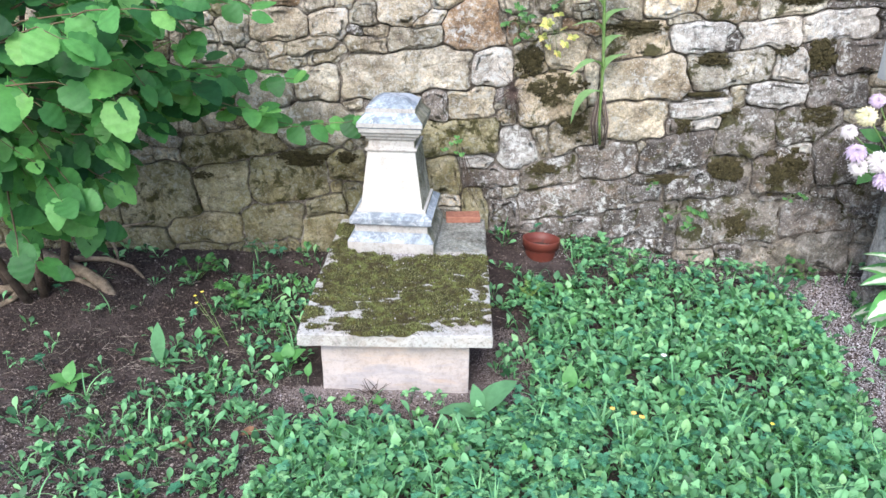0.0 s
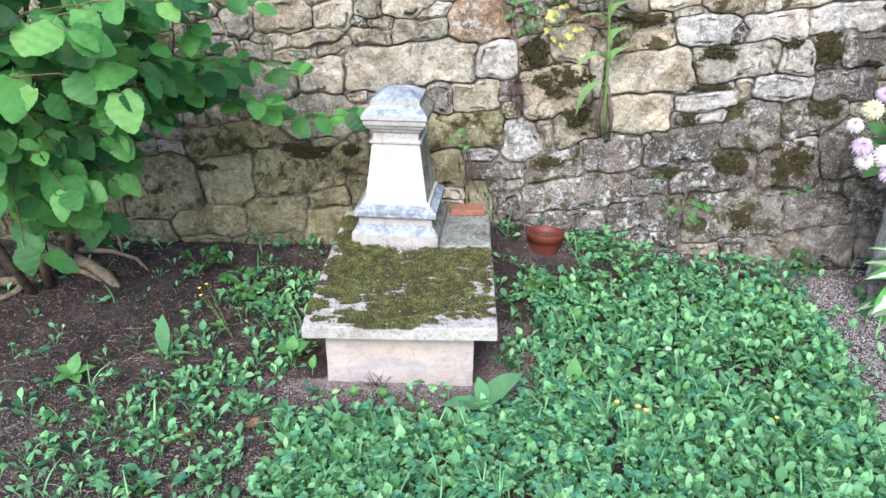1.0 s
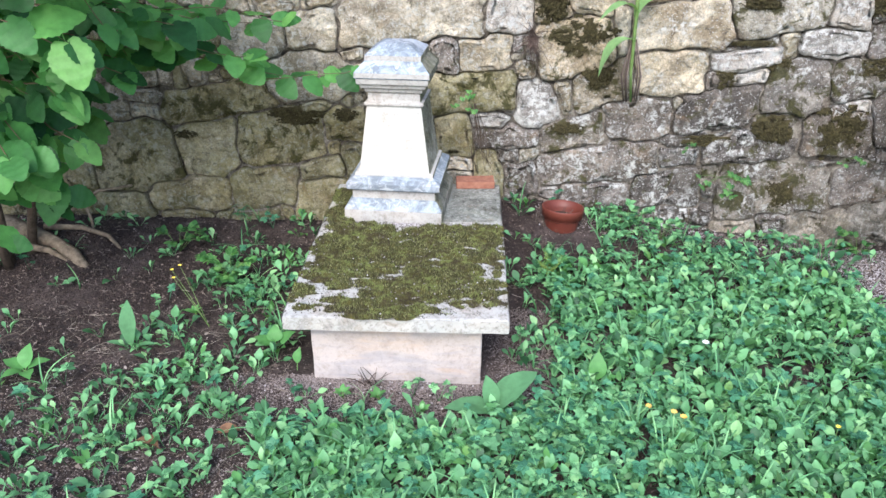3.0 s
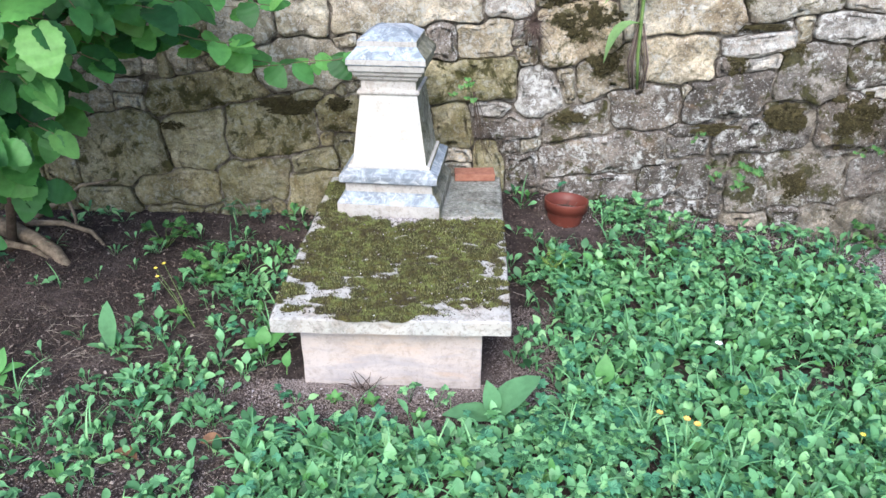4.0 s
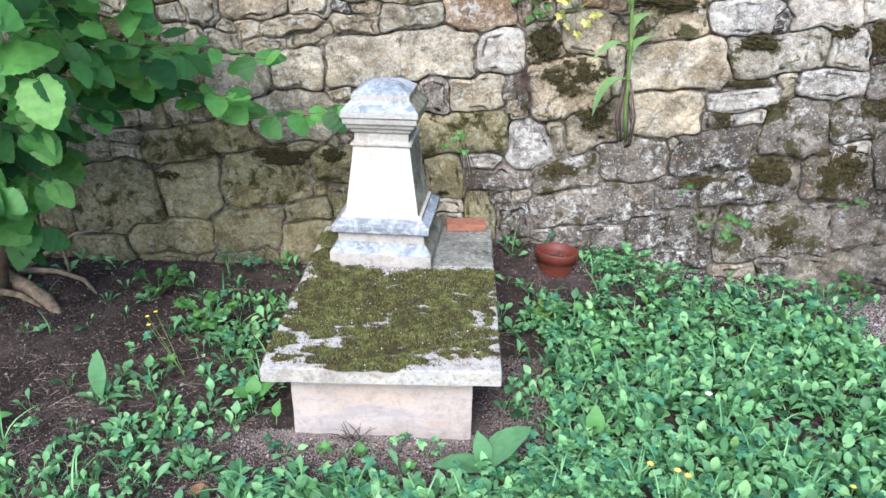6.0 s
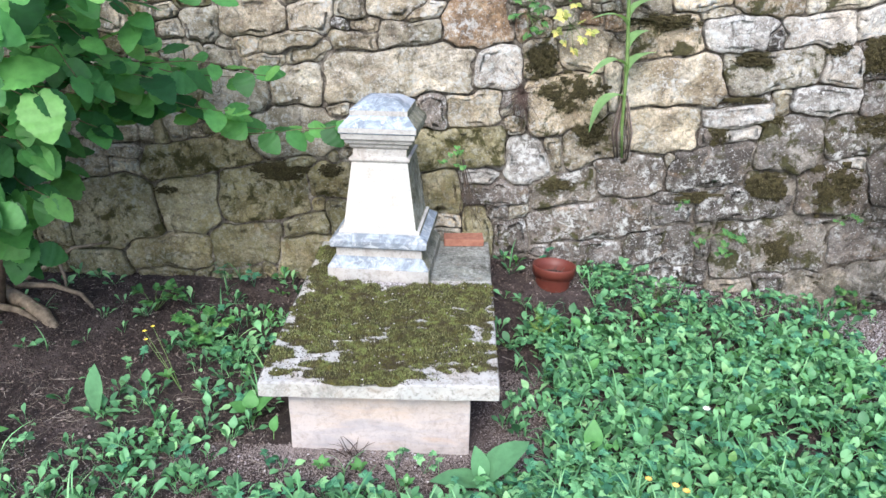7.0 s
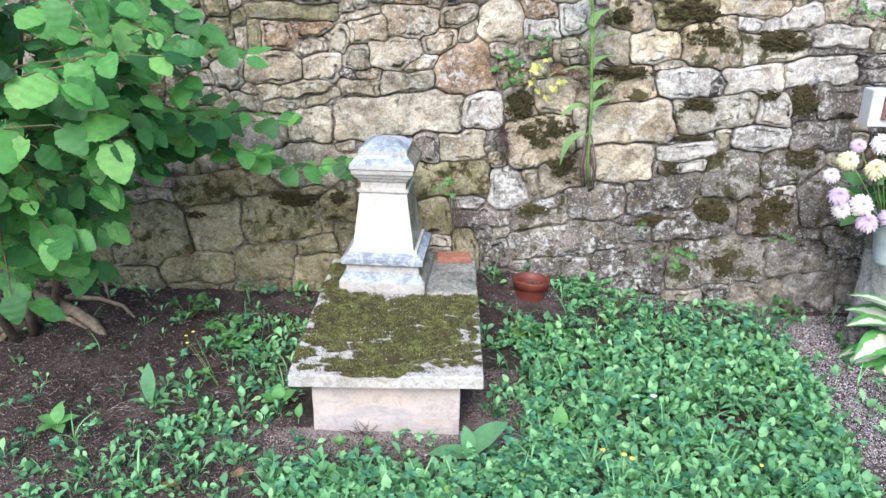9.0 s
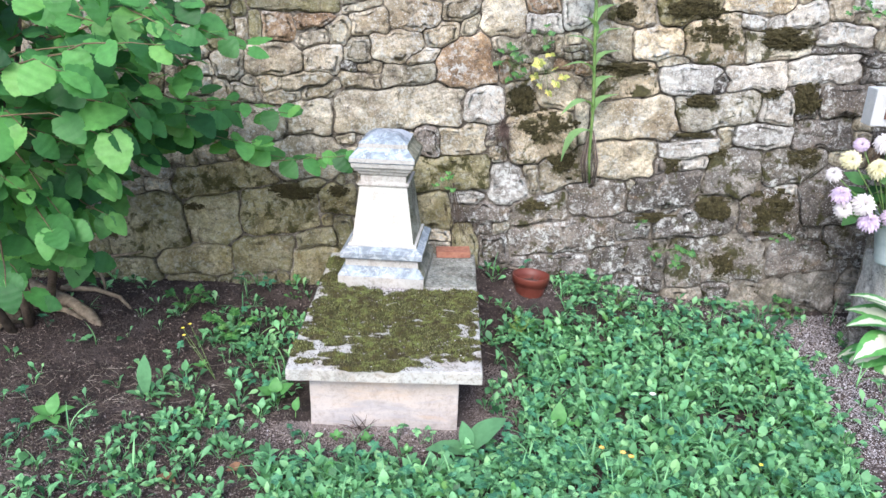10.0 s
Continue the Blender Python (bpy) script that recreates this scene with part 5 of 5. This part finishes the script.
def build_hosta():
    ob = empty("hosta", (2.13, 2.78, ground_z(2.13, 2.78)))
    tagged(ob, "hosta with broad white and green striped leaves", "plant")
    widths = (0.05, 0.17, 0.25, 0.28, 0.26, 0.20, 0.11, 0.005)
    for turn, rise, l, h in ((92, 28, 0.27, 0.26), (70, 40, 0.26, 0.30), (112, 12, 0.29, 0.24), (98, -5, 0.28, 0.20), (128, -12, 0.27, 0.20), (145, 18, 0.26, 0.28), (55, 25, 0.24, 0.28), (82, 8, 0.27, 0.17),
                             (165, -5, 0.27, 0.22), (30, 30, 0.22, 0.28), (-60, 20, 0.25, 0.25), (-120, 15, 0.25, 0.25), (0, 25, 0.22, 0.27), (108, -32, 0.25, 0.15), (140, -38, 0.26, 0.16), (185, -25, 0.27, 0.20), (160, -45, 0.25, 0.15), (205, 5, 0.25, 0.24)):
        me = bpy.data.meshes.new("leaf")
        verts, faces, uvs = [], [], []
        n = len(widths) - 1
        for i, w in enumerate(widths):
            t = i / n
            for s in (-1, -0.5, 0, 0.5, 1):
                verts.append(Vector((s * w * l, 0.05 + l * t, 0.35 * l * (t - 1.5 * t * t) + 0.3 * abs(s) * w * l - 0.15 * s * s * w * l)))
                uvs.append((abs(s), t))
        for i in range(n):
            for k in range(4):
                a = i * 5 + k
                faces.append((a, a + 1, a + 6, a + 5))
        m = pose(0, 0, h - 0.12, 0, 0, turn) @ pose(0, 0, 0, rise - 12, rng.uniform(-15, 15), 0)
        me.from_pydata([tuple(m @ v) for v in verts], [], faces)
        lay = me.uv_layers.new(name="UVMap")
        for loop in me.loops:
            lay.data[loop.index].uv = uvs[loop.vertex_index]
        me.materials.append(HOSTA)
        me.shade_smooth()
        leaf = new("leaf", me)
        p = m @ Vector((0, 0.05, 0))
        v, f = tube([(0, 0, 0), p * 0.5, p], [0.004, 0.004, 0.003], 5)
        leaf.parent = link_mesh("leaf_stalk", v, f, STEM, ob)


build_hosta()


# ---- wall ----
def build_wall():
    verts, faces = [], []
    n, m = 420, 130
    for j in range(m + 1):
        for i in range(n + 1):
            x, z = -4.2 + 8.4 * i / n, -0.3 + 2.6 * j / m
            verts.append((x, wall_y(z) + 0.014 - 0.004 * smooth(-0.6, 0.6, x) * smooth(1.2, 0.5, z) + 0.012 * noise.noise(Vector((x * 7, 0, z * 7))) + 0.010 * noise.noise(Vector((x * 23, 0, z * 23))), z))
    w = n + 1
    for j in range(m):
        for i in range(n):
            faces.append((j * w + i, j * w + i + 1, (j + 1) * w + i + 1, (j + 1) * w + i))
    k = len(verts)
    verts += [(-4.2, 4.1, -0.3), (4.2, 4.1, -0.3), (4.2, 4.1, 2.3), (-4.2, 4.1, 2.3)]
    tl, tr = m * w, m * w + n
    faces += [(k + 1, k, k + 3, k + 2), tuple([k + 2, k + 3] + list(range(tl, tr + 1))),
              tuple([k, k + 3] + [j * w for j in range(m, -1, -1)]), tuple([k + 2, k + 1] + [j * w + n for j in range(m + 1)])]
    ob = link_mesh("wall_back", verts, faces, MORTAR)
    return tagged(ob, "old rubble stone wall with earthy joints and moss", "wall", kind="structure")


wall = build_wall()
STONES = []


def course(kinds, rows):
    """A run of stones: kinds, and for each its middle along and up the wall, width, height and tilt."""
    for kind, (u, v, w, h, tilt) in zip(kinds.split(), rows):
        STONES.append((kind, u, v, w, h, tilt))


course("o b b p c c c c p p p c c c b p c p", [(-0.80, 1.48, 0.44, 0.07, 2), (-0.88, 1.38, 0.16, 0.11, 1), (-0.70, 1.41, 0.19, 0.07, 8), (-0.47, 1.47, 0.16, 0.03, 14), (-0.43, 1.39, 0.18, 0.11, 3), (-0.20, 1.44, 0.26, 0.14, 1), (0.02, 1.47, 0.14, 0.10, 1), (0.23, 1.44, 0.20, 0.18, 1), (0.07, 1.39, 0.08, 0.10, 1), (-0.70, 1.32, 0.20, 0.09, 5), (-0.58, 1.34, 0.11, 0.12, 1), (-0.29, 1.30, 0.25, 0.14, 4), (-0.07, 1.35, 0.18, 0.12, 4), (-0.16, 1.25, 0.16, 0.08, 6), (0.04, 1.21, 0.29, 0.23, 22), (-0.90, 1.21, 0.27, 0.14, 1), (-0.66, 1.22, 0.20, 0.14, 1), (-0.48, 1.26, 0.13, 0.11, 1)])
course("p g p p p p c p p p p p p w p p g p", [(-0.42, 1.19, 0.12, 0.05, 1), (-0.54, 1.18, 0.09, 0.05, 1), (-0.47, 1.12, 0.21, 0.08, 1), (-0.23, 1.15, 0.26, 0.11, 3), (-1.13, 1.17, 0.16, 0.13, 1), (-1.04, 1.11, 0.07, 0.05, 1), (-0.93, 1.10, 0.13, 0.08, 1), (-0.75, 1.11, 0.23, 0.09, 1), (-0.68, 1.06, 0.20, 0.08, 6), (-0.87, 1.02, 0.17, 0.08, 1), (-1.05, 1.05, 0.13, 0.09, 1), (-0.73, 0.93, 0.23, 0.16, 1), (-0.28, 0.99, 0.68, 0.22, 4), (0.14, 1.02, 0.20, 0.17, 1), (-1.01, 0.89, 0.27, 0.22, 1), (0.05, 0.84, 0.24, 0.15, 3), (-0.14, 0.83, 0.14, 0.15, 1), (-0.55, 0.83, 0.09, 0.04, 6)])
course("p om pm p pm p p w b p p w pm om c w w", [(-0.77, 0.73, 0.40, 0.19, 4), (-0.01, 0.67, 0.39, 0.17, 1), (0.34, 1.05, 0.18, 0.16, 1), (0.51, 1.08, 0.21, 0.16, 1), (0.46, 0.86, 0.35, 0.27, 9), (0.65, 0.93, 0.06, 0.21, 1), (0.27, 1.32, 0.16, 0.07, 4), (0.43, 1.42, 0.18, 0.09, 1), (0.43, 1.51, 0.19, 0.07, 1), (0.41, 1.33, 0.13, 0.07, 1), (0.50, 1.31, 0.04, 0.11, 1), (0.59, 1.47, 0.16, 0.15, 1), (0.86, 1.48, 0.21, 0.13, 1), (1.13, 1.49, 0.31, 0.14, 1), (1.47, 1.52, 0.34, 0.08, 3), (1.44, 1.44, 0.13, 0.08, 1), (1.56, 1.45, 0.06, 0.06, 1)])
course("w p w p p c pm wm w g g g g p pm p w", [(1.70, 1.48, 0.21, 0.12, 5), (1.87, 1.50, 0.13, 0.10, 1), (2.01, 1.53, 0.15, 0.07, 1), (2.02, 1.46, 0.13, 0.06, 1), (0.76, 1.33, 0.22, 0.16, 1), (1.00, 1.34, 0.23, 0.15, 1), (1.27, 1.36, 0.31, 0.23, 3), (1.59, 1.34, 0.34, 0.15, 1), (1.90, 1.39, 0.30, 0.11, 3), (1.77, 1.31, 0.25, 0.03, 5), (1.99, 1.32, 0.19, 0.03, 4), (2.08, 1.28, 0.20, 0.06, 1), (2.10, 1.21, 0.17, 0.08, 1), (0.74, 1.23, 0.10, 0.04, 1), (0.86, 1.15, 0.31, 0.18, 3), (1.08, 1.24, 0.14, 0.04, 1), (1.16, 1.16, 0.26, 0.14, 1)])
course("g w w g c wm w g g w p w gm p pm w p", [(1.32, 1.14, 0.10, 0.08, 1), (1.50, 1.18, 0.30, 0.14, 6), (1.84, 1.23, 0.37, 0.14, 9), (1.97, 1.08, 0.25, 0.16, 1), (0.91, 0.96, 0.42, 0.22, 3), (1.33, 1.02, 0.41, 0.19, 11), (1.62, 1.02, 0.18, 0.15, 1), (1.77, 1.06, 0.14, 0.16, 1), (1.88, 0.91, 0.31, 0.17, 1), (1.58, 0.89, 0.30, 0.12, 5), (1.39, 0.87, 0.09, 0.12, 1), (1.21, 0.82, 0.32, 0.11, 5), (1.22, 0.89, 0.26, 0.05, 5), (0.88, 0.75, 0.33, 0.21, 4), (0.58, 0.71, 0.27, 0.22, 9), (0.29, 0.61, 0.20, 0.19, 16), (0.42, 0.65, 0.07, 0.17, 13)])
course("p g g gm g w gm gm w w g gm g g g g g", [(0.94, 0.63, 0.08, 0.07, 1), (1.11, 0.59, 0.39, 0.21, 7), (0.75, 0.55, 0.31, 0.19, 6), (0.47, 0.47, 0.31, 0.16, 9), (1.11, 0.74, 0.12, 0.08, 1), (1.23, 0.74, 0.17, 0.07, 4), (1.45, 0.70, 0.29, 0.24, 1), (1.76, 0.74, 0.30, 0.20, 1), (1.57, 0.62, 0.06, 0.08, 1), (1.74, 0.61, 0.13, 0.07, 1), (2.00, 0.59, 0.34, 0.27, 5), (1.37, 0.50, 0.21, 0.15, 1), (1.66, 0.49, 0.27, 0.25, 1), (1.06, 0.45, 0.33, 0.09, 5), (0.61, 0.33, 0.57, 0.18, 7), (0.97, 0.37, 0.20, 0.13, 4), (1.28, 0.43, 0.45, 0.16, 4)])
course("g g gm g g g d d d g g g p w o o", [(0.59, 0.18, 0.31, 0.14, 5), (0.92, 0.22, 0.33, 0.19, 3), (1.43, 0.23, 0.51, 0.28, 4), (1.88, 0.26, 0.34, 0.19, 3), (2.10, 0.34, 0.28, 0.18, 1), (1.61, 0.35, 0.24, 0.07, 1), (1.95, 0.06, 0.28, 0.20, 1), (2.22, 0.09, 0.20, 0.18, 1), (1.66, 0.04, 0.27, 0.15, 1), (0.23, 0.26, 0.15, 0.17, 1), (0.18, 0.37, 0.10, 0.08, 1), (0.15, 0.45, 0.28, 0.09, 4), (0.26, 0.38, 0.09, 0.06, 1), (0.07, 0.52, 0.14, 0.06, 1), (-0.09, 0.45, 0.17, 0.19, 1), (0.07, 0.28, 0.13, 0.21, 1)])
course("om p p p om o om om o o o", [(-1.19, 0.60, 0.54, 0.18, 9), (-1.77, 0.57, 0.29, 0.18, 14), (-1.52, 0.62, 0.26, 0.05, 3), (-1.55, 0.55, 0.15, 0.06, 0), (-1.62, 0.34, 0.44, 0.33, 6), (-1.27, 0.38, 0.31, 0.30, 2), (-0.91, 0.44, 0.43, 0.27, 3), (-0.61, 0.49, 0.19, 0.17, 0), (-0.74, 0.58, 0.11, 0.04, 12), (-0.65, 0.39, 0.07, 0.07, 0), (-0.57, 0.32, 0.10, 0.18, 0)])
course("o o o o o o o o o o", [(-0.73, 0.29, 0.23, 0.11, 8), (-1.01, 0.19, 0.37, 0.22, 5), (-1.38, 0.15, 0.38, 0.18, 0), (-1.72, 0.09, 0.27, 0.15, 2), (-0.71, 0.12, 0.28, 0.23, 3), (-1.91, 0.24, 0.17, 0.16, 0), (-1.07, 0.02, 0.27, 0.10, 4), (-1.22, 0.03, 0.10, 0.09, 0), (-1.41, 0.01, 0.26, 0.09, 0), (-0.92, 0.07, 0.06, 0.07, 0)])
CELL = 0.01
GROW = 0.034
taken = np.zeros((260, 840), bool)


def reach(stone, x, z):
    """How far a place of the wall's face lies outside a stone's rounded block."""
    kind, u, v, w, h, tilt = stone
    c, s = math.cos(radians(tilt)), math.sin(radians(tilt))
    a, b = np.abs((x - u) * c + (z - v) * s), np.abs(-(x - u) * s + (z - v) * c)
    rad = min(w, h) * (0.14 + 0.10 * math.sin(u * 37 + v * 91))
    qa, qb = a - w / 2 + rad, b - h / 2 + rad
    return np.hypot(np.maximum(qa, 0), np.maximum(qb, 0)) + np.minimum(np.maximum(qa, qb), 0) - rad


def warp(x, z):
    """Joints wander: the same small wander for both stones beside a joint."""
    return (x + 0.009 * np.sin(9 * x + 14 * z + 1) + 0.006 * np.sin(25 * x - 19 * z) + 0.003 * np.sin(61 * z + 43 * x),
            z + 0.009 * np.sin(11 * x - 8 * z + 2) + 0.005 * np.sin(29 * x + 23 * z) + 0.003 * np.sin(57 * x - 49 * z))


def mark(stone, grow):
    kind, u, v, w, h, tilt = stone
    r = math.hypot(w, h) / 2 + 0.05
    i0, i1 = max(0, int((u - r + 4.2) / CELL)), min(839, int((u + r + 4.2) / CELL) + 1)
    j0, j1 = max(0, int((v - r + 0.3) / CELL)), min(259, int((v + r + 0.3) / CELL) + 1)
    if i1 > i0 and j1 > j0:
        gx, gz = np.meshgrid(np.arange(i0, i1) * CELL - 4.195, np.arange(j0, j1) * CELL - 0.295)
        taken[j0:j1, i0:i1] |= reach(stone, *warp(gx, gz)) < grow


def zone_kind(u, v):
    """The sort of stone that this stretch of the wall is made of."""
    r = rng.random()
    if u < -0.55 and v < 0.62 + 0.1 * (u + 0.5):
        return "o" if r < 0.8 else "om"
    if u > 0.2 and v < 0.5:
        return "g" if r < 0.6 else ("gm" if r < 0.85 else "d")
    if u < -1.0:
        return "p" if r < 0.6 else "o"
    return "p" if r < 0.55 else ("c" if r < 0.7 else ("g" if r < 0.8 else ("pm" if r < 0.92 else "b")))


def fill_wall():
    """Closes what is left of the wall's face with smaller stones and pinning chips."""
    for stone in STONES:
        mark(stone, 0.018)
    for size in (0, 1):
        for j in range(22, 255):
            i = 60
            while i < 780:
                if taken[j, i]:
                    i += 1
                    continue
                want_w, want_h = (rng.randint(10, 26), rng.randint(7, 14)) if size == 0 else (rng.randint(3, 9), rng.randint(2, 6))
                w = 0
                while w < want_w and i + w < 780 and not taken[j, i + w]:
                    w += 1
                h = 1
                while h < want_h and j + h < 258 and not taken[j + h, i:i + w].any():
                    h += 1
                lo_w, lo_h = (6, 5) if size == 0 else (3, 3)
                if w >= lo_w and h >= lo_h:
                    u, v = (i + w / 2) * CELL - 4.2, (j + h / 2) * CELL - 0.3
                    kind = zone_kind(u, v)
                    STONES.append((kind if size == 0 else kind[0].replace('b', 'p').replace('c', 'p'), u, v, w * CELL, h * CELL, rng.uniform(-2, 6)))
                    taken[j:j + h, i:i + w] = True
                i += max(w, 1)


def outline(k, n):
    """Rays from a stone's middle, cut where the next stone is nearer."""
    kind, u, v, w, h, tilt = me = STONES[k]
    near = [q for i, q in enumerate(STONES) if i != k and abs(q[1] - u) < (w + q[3]) / 2 + 0.1 and abs(q[2] - v) < (h + q[4]) / 2 + 0.1]
    c, s = math.cos(radians(tilt)), math.sin(radians(tilt))
    t = 2 * np.pi * (np.arange(n) + 0.5) / n
    ex, ez = np.cos(t) * w / 2, np.sin(t) * h / 2
    dx, dz = ex * c - ez * s, ex * s + ez * c
    r = np.linspace(0.35, 1.75, 90)
    x, z = warp(u + dx[:, None] * r, v + dz[:, None] * r)
    own = reach(me, x, z)
    other = np.full(own.shape, 9.0)
    for q in near:
        other = np.minimum(other, reach(q, x, z))
    gap = 0.0022 + 0.0018 * math.sin(u * 71 + v * 53)
    stop = (own > other - 2 * gap) | (own > GROW)
    first = np.where(stop.any(1), stop.argmax(1), 89)
    rad = r[np.maximum(first - 1, 0)]
    rad = 0.8 * rad + 0.1 * np.roll(rad, 1) + 0.1 * np.roll(rad, -1)
    rad = rad * (1 - 0.035 * np.abs(np.sin(t * 5 + k * 1.7)) * np.abs(np.sin(t * 3 - k)))
    return dx * rad, dz * rad


def stone_mesh(k):
    """A rough stone: uneven outline, dressed face with worn edges, sides running back into the wall."""
    kind, u, v, w, h, tilt = STONES[k]
    n = 56 if w > 0.2 else (40 if w > 0.09 else 24)
    ox, oz = outline(k, n)
    off = Vector((k * 1.7, k * 0.9, k * 2.3))
    depth = 0.004 + 0.026 * rng.random() + 0.012 * min(1, h / 0.15)
    slope_x, slope_z = 0.07 * noise.noise(off * 1.3), 0.12 * noise.noise(off * 0.7)
    worn = (0.25 + 0.55 * rng.random()) * min(1, h / 0.08)
    verts, faces = [], []
    rings = ((0.0, -0.08), (0.0, -0.022 * worn), (0.0, -0.022 * worn), (0.004, -0.010 * worn), (0.011, -0.003 * worn), (0.024, 0.0), (0.24, 0), (0.46, 0), (0.72, 0))
    for q, (inset, drop) in enumerate(rings):
        for i in range(n):
            x, z = float(ox[i]), float(oz[i])
            d = math.hypot(x, z)
            f = (1 - inset) if q > 5 else max(0.72, 1 - inset / max(d, 0.005))
            x, z = x * f, z * f
            if q > 0:
                p = Vector((x * 16, z * 16, 0)) + off
                face = depth + slope_x * x + slope_z * z + 0.014 * noise.noise(p * 0.5) + 0.012 * abs(noise.noise(p * 1.4)) + 0.006 * noise.noise(p * 4)
                if q < 5:
                    face -= 0.010 * max(0, noise.noise(p * 1.1 + Vector((3, 1, 4))))
                verts.append((x, -(face + drop), z))
            else:
                verts.append((x, 0.08, z))
    for q in range(len(rings) - 1):
        if q == 1:
            continue
        for i in range(n):
            a, b = q * n + i, q * n + (i + 1) % n
            faces.append((a, b, b + n, a + n))
    m = len(verts)
    verts.append((0, -(depth + 0.012 * noise.noise(off * 0.5)), 0))
    a = (len(rings) - 1) * n
    faces += [(a + i, a + (i + 1) % n, m) for i in range(n)]
    return verts, faces


def lay_stones():
    far = {}
    for k, (kind, u, v, w, h, tilt) in enumerate(STONES):
        verts, faces = stone_mesh(k)
        m = pose(u, wall_y(v) + 0.012, v, -4, 0, 0)
        if abs(u) < 2.45 and v < 1.68 and (w * h > 0.003 or k < 140):
            ob = link_mesh("stone", verts, faces, STONE[kind], wall)
            ob.matrix_basis = m
        else:
            far.setdefault(kind, Heap()).add([m @ Vector(q) for q in verts], faces)
    for kind, heap in far.items():
        tagged(heap.done("rubble", STONE[kind], wall), kind="stuff")


fill_wall()
lay_stones()
